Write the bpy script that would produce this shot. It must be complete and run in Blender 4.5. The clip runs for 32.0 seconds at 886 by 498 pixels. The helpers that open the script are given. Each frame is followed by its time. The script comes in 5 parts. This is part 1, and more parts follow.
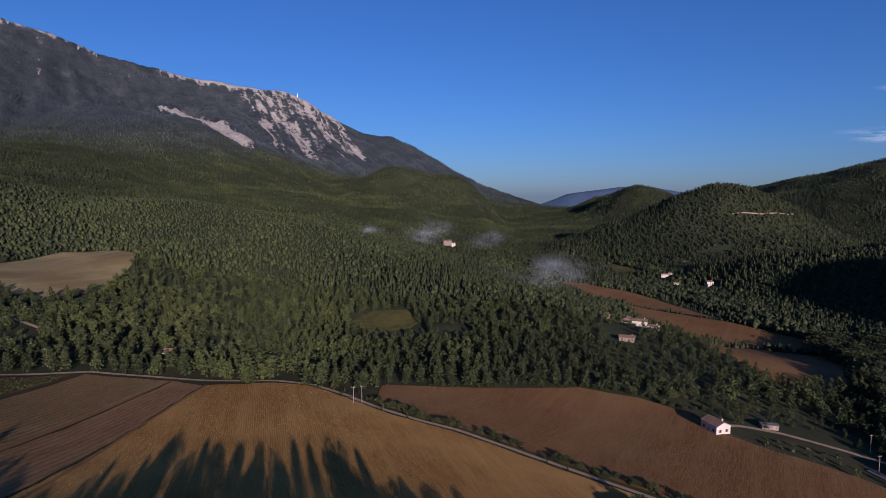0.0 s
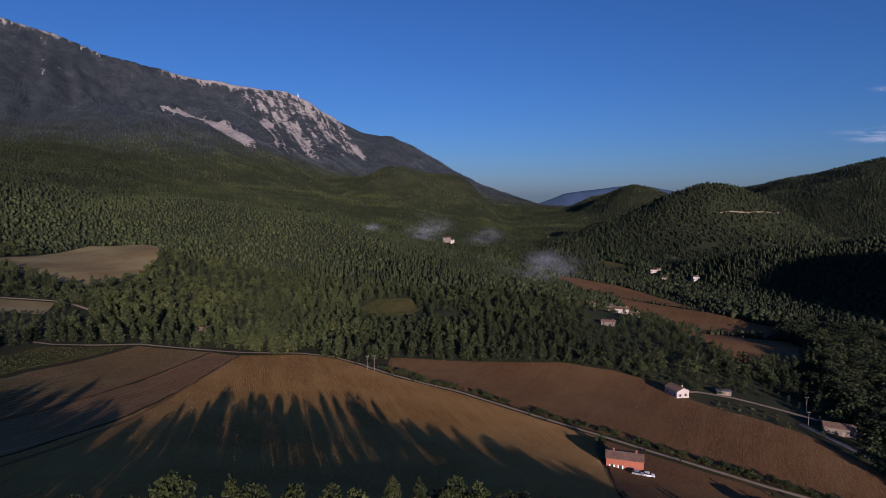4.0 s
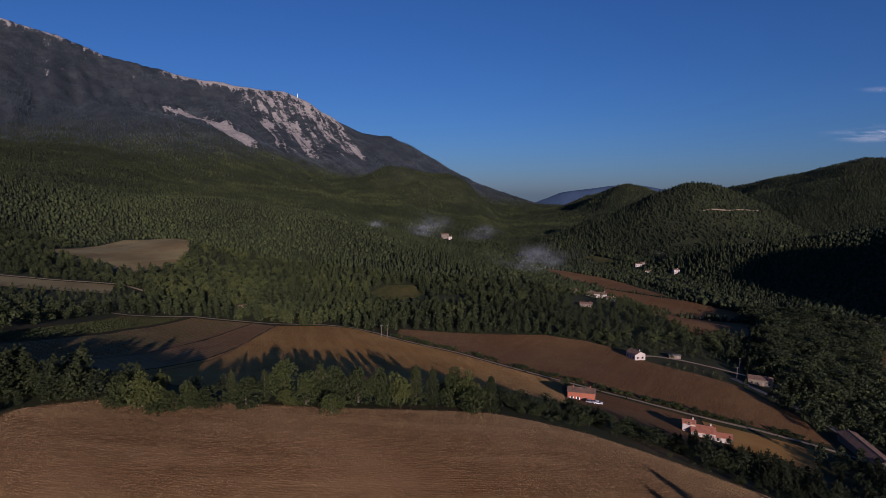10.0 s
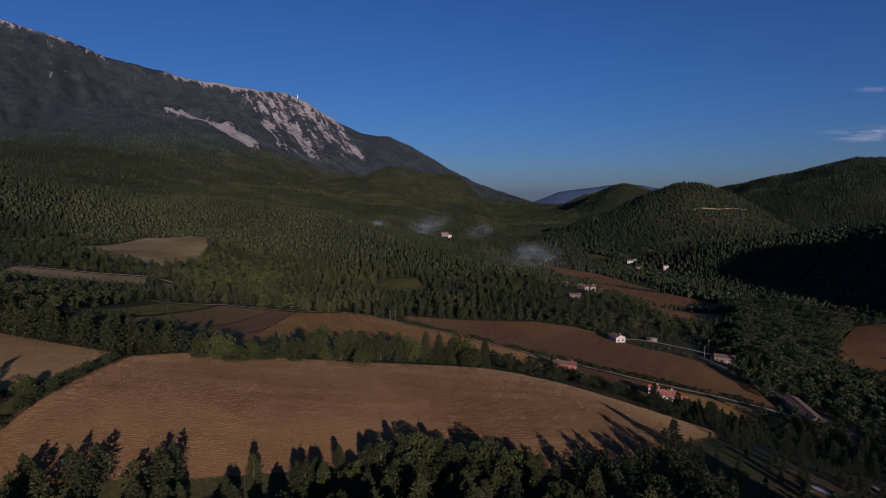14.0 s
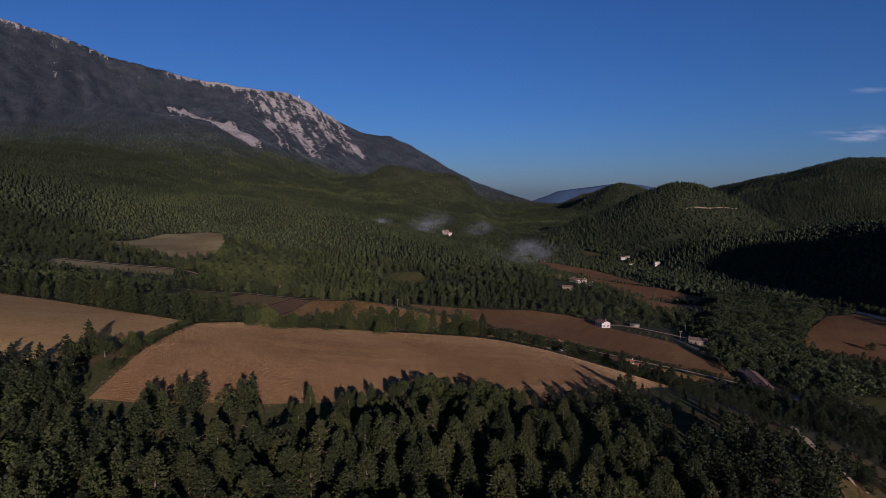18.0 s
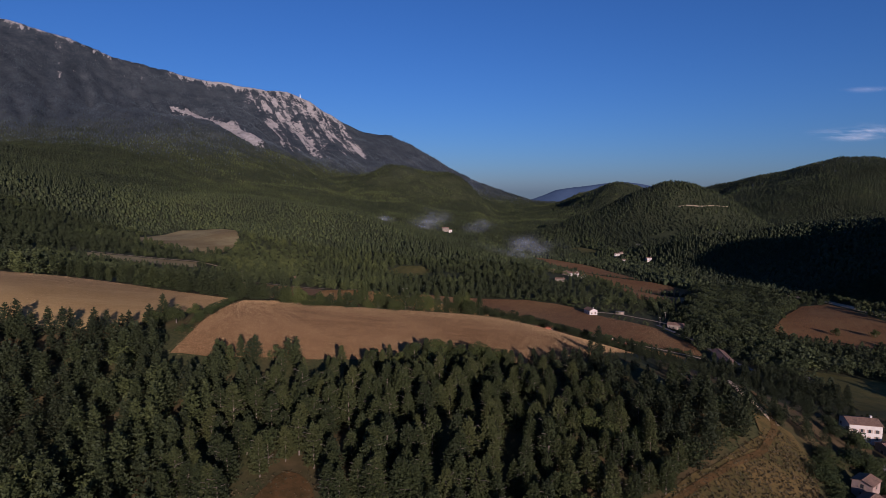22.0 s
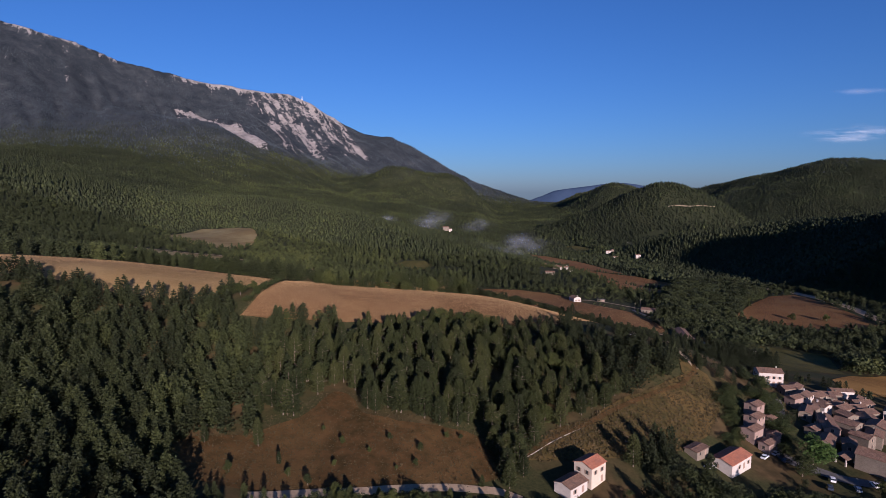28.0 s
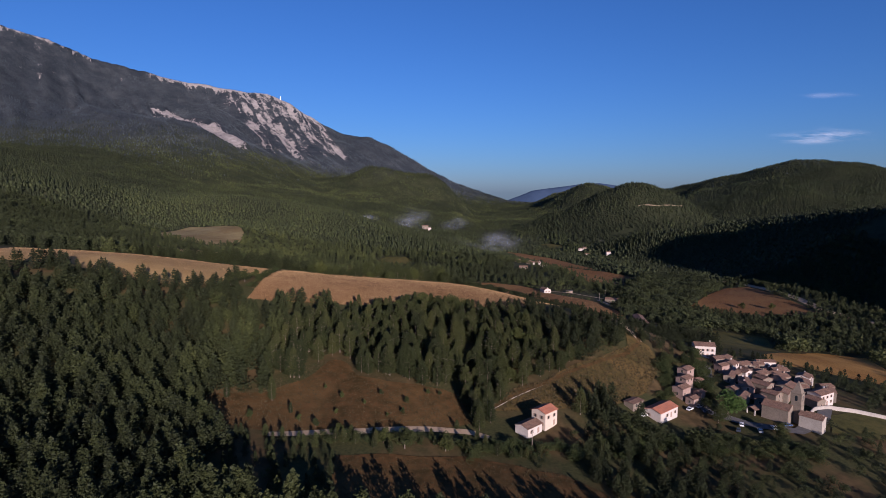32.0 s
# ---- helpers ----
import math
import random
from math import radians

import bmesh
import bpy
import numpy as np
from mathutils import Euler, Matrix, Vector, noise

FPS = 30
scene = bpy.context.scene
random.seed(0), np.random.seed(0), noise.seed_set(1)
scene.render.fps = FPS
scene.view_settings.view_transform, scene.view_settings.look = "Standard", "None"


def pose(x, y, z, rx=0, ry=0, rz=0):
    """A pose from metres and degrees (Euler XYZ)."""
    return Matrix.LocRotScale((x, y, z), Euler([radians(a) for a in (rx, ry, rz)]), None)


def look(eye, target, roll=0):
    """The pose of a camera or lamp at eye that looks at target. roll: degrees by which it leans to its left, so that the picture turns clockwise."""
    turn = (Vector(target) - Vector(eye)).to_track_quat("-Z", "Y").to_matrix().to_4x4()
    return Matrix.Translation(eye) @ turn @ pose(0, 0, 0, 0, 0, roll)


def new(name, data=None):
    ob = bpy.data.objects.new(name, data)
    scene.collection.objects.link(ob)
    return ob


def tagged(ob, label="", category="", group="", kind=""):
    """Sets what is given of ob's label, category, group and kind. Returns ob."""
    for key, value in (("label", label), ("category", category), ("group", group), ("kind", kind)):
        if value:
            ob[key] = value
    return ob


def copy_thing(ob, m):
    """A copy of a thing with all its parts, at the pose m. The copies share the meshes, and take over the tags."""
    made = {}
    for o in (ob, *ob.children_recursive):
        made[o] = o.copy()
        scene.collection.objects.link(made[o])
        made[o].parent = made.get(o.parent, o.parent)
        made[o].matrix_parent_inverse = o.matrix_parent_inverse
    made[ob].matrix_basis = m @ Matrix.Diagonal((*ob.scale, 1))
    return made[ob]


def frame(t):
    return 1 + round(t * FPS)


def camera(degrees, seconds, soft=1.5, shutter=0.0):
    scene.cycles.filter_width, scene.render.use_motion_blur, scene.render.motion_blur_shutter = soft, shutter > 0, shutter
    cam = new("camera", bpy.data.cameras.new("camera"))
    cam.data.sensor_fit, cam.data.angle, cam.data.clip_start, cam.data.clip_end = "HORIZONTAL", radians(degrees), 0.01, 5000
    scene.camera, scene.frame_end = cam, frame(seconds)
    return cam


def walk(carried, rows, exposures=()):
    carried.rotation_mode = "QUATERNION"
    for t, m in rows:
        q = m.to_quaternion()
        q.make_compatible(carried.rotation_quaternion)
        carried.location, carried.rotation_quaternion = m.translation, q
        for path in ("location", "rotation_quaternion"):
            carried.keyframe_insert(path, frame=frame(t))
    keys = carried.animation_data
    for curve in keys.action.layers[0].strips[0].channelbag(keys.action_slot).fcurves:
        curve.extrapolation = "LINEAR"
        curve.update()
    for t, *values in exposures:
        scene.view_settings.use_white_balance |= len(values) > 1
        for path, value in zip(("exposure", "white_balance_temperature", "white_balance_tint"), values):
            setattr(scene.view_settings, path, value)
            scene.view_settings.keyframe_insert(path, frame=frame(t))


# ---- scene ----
# camera: seconds, place, pitch, heading to the right, lean
cam = camera(77.3, 32.0, soft=0.8)
PATH = [
    (0, 0.05, 0.01, 72.15, -5.440, -2.144, -0.00),
    (2, 0.48, -22.19, 71.82, -5.462, -2.114, 0.02),
    (6, 1.38, -66.66, 71.11, -5.556, -1.954, 0.13),
    (9, 1.50, -100.04, 71.01, -5.596, -1.808, 0.08),
    (12, 1.50, -133.58, 71.40, -5.602, -1.753, -0.01),
    (14, 0.95, -156.10, 71.65, -5.635, -1.680, -0.06),
    (17, 0.07, -189.03, 71.82, -5.726, -1.643, 0.02),
    (19, -0.34, -210.98, 71.84, -5.759, -1.611, 0.02),
    (21, -0.47, -232.89, 71.79, -5.854, -1.617, -0.03),
    (23, -0.57, -255.09, 71.90, -5.872, -1.588, 0.02),
    (25, -0.16, -276.97, 72.12, -5.818, -1.608, -0.06),
    (28, -0.00, -310.03, 72.45, -5.791, -1.593, -0.09),
    (28.5, -0.00, -315.37, 72.38, -5.798, -1.480, -0.07),
    (29, -0.00, -320.72, 72.31, -5.805, -1.300, -0.05),
    (29.5, -0.00, -326.07, 72.25, -5.811, -0.960, -0.03),
    (30, 0.00, -331.42, 72.18, -5.818, -0.600, -0.01),
    (30.5, 0.00, -336.56, 72.06, -5.811, -0.270, -0.01),
    (31, 0.01, -341.71, 71.94, -5.804, 0.070, -0.01),
    (31.5, 0.01, -346.85, 71.81, -5.798, 0.360, -0.02),
    (32, 0.02, -351.99, 71.69, -5.791, 0.590, -0.02),
]
walk(cam, [(t, pose(x, y, z, 90 + pitch, 0, -head) @ pose(0, 0, 0, 0, 0, lean)) for t, x, y, z, pitch, head, lean in PATH],
     [(0, 0.52, 5060, 30), (6, 0.14, 5060, 30), (9, 0.03, 5060, 30), (13, -0.22, 5060, 30), (19, 0.02, 5060, 30), (21, 0.2, 5060, 30), (25, 0.48, 5060, 30), (28, 0.62, 5060, 30), (32, 0.6, 5060, 30)])

# ---- light: low morning sun from behind, clear blue sky ----
SUN_ELEV, SUN_AZ = radians(13.2), radians(160.0)   # azimuth from +y towards +x
world = bpy.data.worlds.new("sky_world")
scene.world = world
world.use_nodes = True
wn = world.node_tree
wn.nodes.clear()
sky = wn.nodes.new("ShaderNodeTexSky")
sky.sky_type = "NISHITA"
sky.sun_disc = False
sky.sun_elevation, sky.sun_rotation = SUN_ELEV, SUN_AZ
sky.altitude, sky.air_density, sky.dust_density, sky.ozone_density = 600, 1.1, 0.8, 6.0
wbg = wn.nodes.new("ShaderNodeBackground")
wbg.inputs["Strength"].default_value = 0.055
wout = wn.nodes.new("ShaderNodeOutputWorld")
wn.links.new(sky.outputs["Color"], wbg.inputs["Color"])
wn.links.new(wbg.outputs["Background"], wout.inputs["Surface"])

sun_data = bpy.data.lights.new("sun", "SUN")
sun_data.energy, sun_data.angle, sun_data.color = 5.0, radians(0.53), (1.0, 0.78, 0.53)
sun = new("sun", sun_data)
sun_way = Vector((math.sin(SUN_AZ) * math.cos(SUN_ELEV), math.cos(SUN_AZ) * math.cos(SUN_ELEV), math.sin(SUN_ELEV)))
sun.matrix_world = look(sun_way * 300, (0, 0, 0))

# ---- materials ----


class Nodes:
    """A short way to write node materials."""

    def __init__(self, name, rough=0.9, spec=0.2):
        self.mat = bpy.data.materials.new(name)
        self.mat.use_nodes = True
        self.t = self.mat.node_tree
        self.b = self.t.nodes["Principled BSDF"]
        self.b.inputs["Roughness"].default_value = rough
        self.b.inputs["Specular IOR Level"].default_value = spec
        self.pos = None

    def add(self, kind, **inputs):
        n = self.t.nodes.new(kind)
        for k, v in inputs.items():
            self.put(n, k.replace("_", " "), v)
        return n

    def put(self, n, key, v):
        sock = n.inputs[int(key[1:])] if key[0] == "i" and key[1:].isdigit() else n.inputs[key]
        if isinstance(v, bpy.types.NodeSocket):
            self.t.links.new(v, sock)
        else:
            sock.default_value = v

    def coords(self, local=False):
        n = self.t.nodes.new("ShaderNodeTexCoord") if local else self.t.nodes.new("ShaderNodeNewGeometry")
        return n.outputs["Object" if local else "Position"]

    def noise(self, scale, detail=4, rough=0.6, local=False, stretch=None, at=None):
        co = at or self.coords(local)
        if stretch:
            m = self.add("ShaderNodeMapping", Vector=co, Rotation=stretch[1])
            co = self.add("ShaderNodeMapping", Vector=m.outputs["Vector"], Scale=stretch[0]).outputs["Vector"]
        return self.add("ShaderNodeTexNoise", Vector=co, Scale=scale, Detail=detail, Roughness=rough).outputs["Fac"]

    def ramp(self, fac, *stops):
        n = self.add("ShaderNodeValToRGB", Fac=fac)
        e = n.color_ramp.elements
        while len(e) < len(stops):
            e.new(0.5)
        for el, (p, c) in zip(e, stops):
            el.position, el.color = p, (*c, 1) if len(c) == 3 else c
        return n.outputs["Color"]

    def level(self, fac, lo, hi):
        return self.add("ShaderNodeMapRange", Value=fac, From_Min=lo, From_Max=hi).outputs["Result"]

    def mix(self, fac, a, b, how="MIX"):
        n = self.t.nodes.new("ShaderNodeMix")
        n.data_type, n.blend_type = "RGBA", how
        for s, v in ((n.inputs[0], fac), (n.inputs[6], a), (n.inputs[7], b)):
            if isinstance(v, bpy.types.NodeSocket):
                self.t.links.new(v, s)
            else:
                s.default_value = (*v, 1) if isinstance(v, tuple) and len(v) == 3 else v
        return n.outputs[2]

    def math(self, op, a, b=0.5):
        n = self.t.nodes.new("ShaderNodeMath")
        n.operation = op
        self.put(n, "i0", a)
        self.put(n, "i1", b)
        return n.outputs[0]

    def attr(self, name):
        n = self.t.nodes.new("ShaderNodeAttribute")
        n.attribute_name = name
        return n.outputs["Fac"]

    def done(self, color, bump=None, strength=0.5, distance=0.1):
        self.put(self.b, "Base Color", color if isinstance(color, bpy.types.NodeSocket) else (*color, 1))
        if bump is not None:
            n = self.add("ShaderNodeBump", Height=bump, Strength=strength, Distance=distance)
            self.t.links.new(n.outputs["Normal"], self.b.inputs["Normal"])
        return self.mat


def ground_material():
    m = Nodes("ground_soil_and_scrub", 0.95, 0.1)
    fine, broad, clump = m.noise(0.9, 5), m.noise(0.03, 4), m.noise(0.16, 3)
    grass = m.ramp(fine, (0.3, (0.026, 0.031, 0.011)), (0.7, (0.060, 0.058, 0.021)))
    dry = m.ramp(clump, (0.35, (0.052, 0.038, 0.016)), (0.7, (0.105, 0.070, 0.030)))
    col = m.mix(m.level(broad, 0.45, 0.62), grass, dry)
    wood = m.ramp(m.math("ADD", m.math("MULTIPLY", m.noise(0.012, 5, 0.7), 0.55), m.math("MULTIPLY", m.noise(0.09, 5, 0.8), 0.45)), (0.34, (0.014, 0.018, 0.010)), (0.52, (0.034, 0.039, 0.018)), (0.68, (0.066, 0.066, 0.030)))
    # bluish grey ground for the upper mountain, with the haze put into it
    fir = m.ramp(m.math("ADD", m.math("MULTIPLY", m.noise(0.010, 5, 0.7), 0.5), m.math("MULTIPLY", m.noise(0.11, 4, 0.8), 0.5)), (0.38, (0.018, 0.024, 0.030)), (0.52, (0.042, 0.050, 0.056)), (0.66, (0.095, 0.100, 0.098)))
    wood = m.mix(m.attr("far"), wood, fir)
    col = m.mix(m.attr("wood"), col, wood)
    # bare limestone and scree: streaks that run slantwise down the fall line, broken by dwarf pines
    streak = m.noise(0.022, 8, 0.7, stretch=((1.0, 0.10, 0.3), (0, 0, radians(-29))))
    spots = m.noise(0.03, 8, 0.85)
    rock = m.ramp(m.noise(0.035, 6, 0.75), (0.3, (0.23, 0.205, 0.18)), (0.7, (0.48, 0.435, 0.385)))
    cover = m.math("ADD", m.math("MULTIPLY", streak, 1.0), m.math("MULTIPLY", spots, 0.8))
    share = m.math("ADD", m.attr("rock"), m.math("MULTIPLY", m.math("SUBTRACT", cover, 0.9), 2.3))
    col = m.mix(m.level(share, 0.53, 0.62), col, rock)
    height = m.math("ADD", m.math("MULTIPLY", m.noise(0.09, 5, 0.75), 14.0), m.math("MULTIPLY", fine, 0.12))
    far = m.math("MULTIPLY", height, m.attr("far"))
    return m.done(col, m.math("ADD", far, m.math("MULTIPLY", fine, 0.1)), 0.8, 1.0)


def tilled_material(name, dark, light, rows=1.1, turn=0.0, relief=0.1, straw=(0.2, 0.14, 0.07), streaks=0.35, furrow=0.16):
    """Ploughed soil or stubble: rows, clods, paler worn swathes."""
    m = Nodes(name, 0.95, 0.1)
    co = m.add("ShaderNodeMapping", Vector=m.coords(), Rotation=(0, 0, radians(turn))).outputs["Vector"]
    w = m.add("ShaderNodeTexWave", Vector=co, Scale=1.0 / rows * 0.314, Distortion=1.4, Detail=2.0, Detail_Scale=0.6)
    lines = w.outputs["Fac"]
    clods = m.noise(1.5, 6, 0.85)
    broad = m.noise(0.022, 4, 0.6, at=co)
    swathe = m.noise(0.16, 3, 0.6, at=co, stretch=((1.0, 0.06, 1.0), (0, 0, 0)))
    drill = m.noise(1.7, 4, 0.7, at=co, stretch=((1.0, 0.05, 1.0), (0, 0, 0)))
    base = m.mix(m.math("ADD", m.math("MULTIPLY", m.level(clods, 0.40, 0.60), 0.62), m.math("MULTIPLY", m.level(drill, 0.40, 0.60), 0.38)), dark, light)
    base = m.mix(m.math("MULTIPLY", m.level(broad, 0.42, 0.68), streaks), base, straw)
    base = m.mix(m.math("MULTIPLY", m.level(swathe, 0.5, 0.75), streaks * 0.8), base, straw)
    base = m.mix(m.math("MULTIPLY", lines, furrow), base, tuple(0.55 * c for c in dark))
    h = m.math("ADD", m.math("MULTIPLY", lines, relief), m.math("MULTIPLY", clods, relief * 0.7))
    return m.done(base, h, 0.9, 1.0)


def foliage_material(name, dark, mid, light, shared):
    m = Nodes(name, 0.75, 0.25)
    isl = m.t.nodes.new("ShaderNodeNewGeometry").outputs["Random Per Island"]
    tone = m.attr("tone") if shared else m.t.nodes.new("ShaderNodeObjectInfo").outputs["Random"]
    mixd = m.math("ADD", m.math("MULTIPLY", tone, 0.7), m.math("MULTIPLY", isl, 0.3))
    col = m.ramp(mixd, (0.1, dark), (0.5, mid), (0.92, light))
    m.b.inputs["Subsurface Weight"].default_value = 0.0
    return m.done(col)


def plain_material(name, a, b, scale=1.5, rough=0.85, relief=0.02, spec=0.2, metal=0.0):
    m = Nodes(name, rough, spec)
    m.b.inputs["Metallic"].default_value = metal
    n1, n2 = m.noise(scale, 5, 0.7, True), m.noise(scale * 0.18, 3, 0.6, True)
    col = m.mix(m.level(m.math("ADD", m.math("MULTIPLY", n1, 0.6), m.math("MULTIPLY", n2, 0.4)), 0.35, 0.65), a, b)
    return m.done(col, n1, 0.6, relief)


def roof_material(name, a, b, c):
    """Canal tiles: ribs down the slope, courses across, tile by tile tone."""
    m = Nodes(name, 0.9, 0.15)
    co = m.coords(True)
    rib = m.add("ShaderNodeTexWave", Vector=co, Scale=1.4)
    rib.bands_direction = "X"
    br = m.add("ShaderNodeTexVoronoi", Vector=co, Scale=2.6)
    n = m.noise(0.5, 4, 0.7, True)
    col = m.mix(m.level(br.outputs["Color"], 0.2, 0.8), a, b)
    col = m.mix(m.level(n, 0.48, 0.68), col, c)
    return m.done(col, rib.outputs["Fac"], 0.8, 0.05)


def glass_material():
    m = Nodes("window_glass_dark", 0.08, 0.5)
    return m.done((0.02, 0.025, 0.03))


GROUND = ground_material()
SOIL_RED = tilled_material("ploughed_red_soil", (0.068, 0.033, 0.012), (0.203, 0.103, 0.036), 0.9, 28, 0.018, (0.198, 0.120, 0.045), 0.5, 0.02)
STUBBLE = tilled_material("tawny_stubble", (0.135, 0.069, 0.015), (0.369, 0.193, 0.045), 0.8, -20, 0.022, (0.386, 0.224, 0.060), 0.7, 0.03)
KNOLL_SOIL = tilled_material("brown_tilled_soil", (0.058, 0.030, 0.010), (0.180, 0.096, 0.036), 0.62, 80, 0.022, (0.262, 0.160, 0.068), 0.6, 0.05)
STRAW_FIELD = tilled_material("pale_straw_stubble", (0.190, 0.118, 0.042), (0.315, 0.208, 0.078), 0.62, 70, 0.035, (0.345, 0.243, 0.098), 0.6, 0.06)
PLANTED = tilled_material("planted_rows_soil", (0.125, 0.066, 0.022), (0.29, 0.165, 0.065), 2.3, 1, 0.05, (0.32, 0.20, 0.09), 0.6, 0.3)
GREY_SOIL = tilled_material("pale_dry_hill_soil", (0.128, 0.091, 0.038), (0.202, 0.152, 0.065), 1.6, 40, 0.1, (0.269, 0.223, 0.100), 0.9)

RUT = tilled_material("worn_wheel_ruts", (0.122, 0.068, 0.026), (0.216, 0.126, 0.051), 0.6, 0, 0.03, (0.238, 0.151, 0.058), 0.5, 0.05)


def grass_material(name, dark, mid, light, tuft=1.2):
    """Rough grass: tufts, bare patches and paler dry drifts."""
    m = Nodes(name, 0.95, 0.1)
    v = m.add("ShaderNodeTexVoronoi", Vector=m.coords(), Scale=tuft).outputs["Distance"]
    fine, clump, broad = m.noise(2.3, 5, 0.75), m.noise(0.22, 4, 0.65), m.noise(0.035, 3, 0.6)
    col = m.mix(m.level(clump, 0.36, 0.64), dark, mid)
    col = m.mix(m.math("MULTIPLY", m.level(broad, 0.46, 0.62), m.level(fine, 0.3, 0.7)), col, light)
    return m.done(col, m.math("ADD", m.math("MULTIPLY", v, -0.05), m.math("MULTIPLY", fine, 0.12)), 0.8, 1.0)


MEADOW = grass_material("rough_dry_meadow", (0.043, 0.029, 0.009), (0.091, 0.050, 0.017), (0.125, 0.076, 0.026))
GREEN_FIELD = grass_material("short_green_crop", (0.051, 0.049, 0.013), (0.084, 0.078, 0.021), (0.126, 0.099, 0.026), 2.0)
BANK = grass_material("grassy_bank", (0.042, 0.039, 0.012), (0.097, 0.068, 0.022), (0.138, 0.088, 0.028), 0.9)
GRAVEL = plain_material("pale_gravel_road", (0.242, 0.178, 0.110), (0.363, 0.275, 0.175), 1.1)
ASPHALT = plain_material("worn_asphalt", (0.080, 0.076, 0.072), (0.136, 0.128, 0.120), 0.7)
DIRT = plain_material("dirt_track", (0.119, 0.061, 0.025), (0.224, 0.123, 0.053), 0.8)
PINE = foliage_material("pine_needles", (0.014, 0.019, 0.004), (0.026, 0.033, 0.007), (0.048, 0.052, 0.012), False)
OAK = foliage_material("broad_leaves", (0.020, 0.026, 0.006), (0.036, 0.045, 0.009), (0.062, 0.069, 0.014), False)
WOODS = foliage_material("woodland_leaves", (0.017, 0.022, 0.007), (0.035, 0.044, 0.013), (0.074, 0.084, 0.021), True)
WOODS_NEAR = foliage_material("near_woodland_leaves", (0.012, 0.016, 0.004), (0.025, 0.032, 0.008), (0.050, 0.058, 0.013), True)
# fir leaves made bluer and paler, so the colour carries the distance haze
HAZY_FIRS = foliage_material("mountain_firs_with_haze", (0.030, 0.039, 0.047), (0.062, 0.076, 0.084), (0.110, 0.125, 0.126), True)
# haze blue mixed straight into the far ridge's base colour
RIDGE_HAZE = plain_material("ridge_with_haze_colour", (0.028, 0.048, 0.090), (0.042, 0.066, 0.115), 0.01)
SHRUB = foliage_material("shrub_leaves", (0.020, 0.027, 0.007), (0.033, 0.045, 0.010), (0.064, 0.065, 0.017), True)
BARK = plain_material("pine_bark", (0.11, 0.085, 0.065), (0.21, 0.17, 0.14), 3.0, 0.95, 0.05)
LIME = plain_material("whitewashed_render", (0.42, 0.37, 0.32), (0.52, 0.47, 0.41), 0.8)
CREAM = plain_material("cream_render", (0.46, 0.38, 0.29), (0.55, 0.47, 0.37), 0.8)
PINK = plain_material("pinkish_render", (0.24, 0.165, 0.130), (0.31, 0.225, 0.185), 0.8)
ORANGE = plain_material("orange_red_render", (0.30, 0.095, 0.05), (0.38, 0.135, 0.075), 0.8)
STONE = plain_material("old_rubble_stone", (0.136, 0.110, 0.082), (0.225, 0.187, 0.143), 2.2, 0.95, 0.06)
CHALK = plain_material("pale_church_stone", (0.27, 0.24, 0.20), (0.40, 0.36, 0.30), 1.6, 0.95, 0.04)
TILE_RED = roof_material("terracotta_canal_tiles", (0.36, 0.13, 0.07), (0.47, 0.20, 0.11), (0.28, 0.13, 0.085))
TILE_BROWN = roof_material("weathered_brown_tiles", (0.160, 0.095, 0.062), (0.245, 0.150, 0.100), (0.130, 0.090, 0.066))
GLASS = glass_material()
WOOD_PAINT = plain_material("shutter_paint", (0.25, 0.17, 0.12), (0.34, 0.25, 0.19), 2.0, 0.7)
WHITE_PAINT = plain_material("white_paint", (0.7, 0.7, 0.68), (0.8, 0.8, 0.78), 2.0, 0.5)
TIMBER = plain_material("grey_timber", (0.16, 0.13, 0.10), (0.27, 0.23, 0.19), 3.0, 0.9)
# ---- the lie of the land: broad swells, hills, knolls and humps, each (x, y, rise), by radius ----
BASE = (-10.3, -61.3, 30.7)
BROAD = [
    (-1770, 2800, 212.5), (1500, -300, 164.5), (1500, 500, 133.2), (1584, 2403, 134.4), (1500, 1500, 67.4), (900, -700, 17), (350, 2400, -49.9), (-1250, 1600, 22.3), (1021, 1957, 5.8), (-900, -700, 55.1), (250, 1500, -33.9), (1150, 950, -35.8), (-983, 2600, 22), (300, 900, -53.4), (-900, 300, 18.8), (0, 2000, -8.1), (-450, -300, 47.3), (286, 246, -50.7), (-312, 2900, -33.1), (-283, 750, 19.9), (0, -700, -36.9), (-500, 2200, -20), (-567, 1500, 24.1)]
WIDE = [
    (-1770, 2800, 65.2), (1500, 500, 46.5), (350, 2400, -45.9), (-1250, 1600, 58.8), (1500, 1500, 42.5), (960, 1380, -53.1), (-967, 1782, -59.6), (1500, -300, 32.4), (672, 1480, -18.8), (-100, 1500, 30.1), (1021, 1957, 36), (667, 1168, 44), (0, 2000, 30.2), (900, -700, 24.8), (1584, 2403, 20.9), (-700, 600, 21), (9, 46, 39.1), (-387, 479, -22.9), (-900, -700, 19.3), (520, 200, -16.2), (-983, 2600, -18.2), (350, -200, -10.4), (-500, 200, -19), (-450, -300, -6.1), (450, -500, -10.6), (-164, 294, -16.7), (144, 447, 11.1), (100, -230, -17.8), (-283, 750, 6.2), (372, 876, -10), (-270, 1200, -3.2), (-30, 1015, 6.6)]
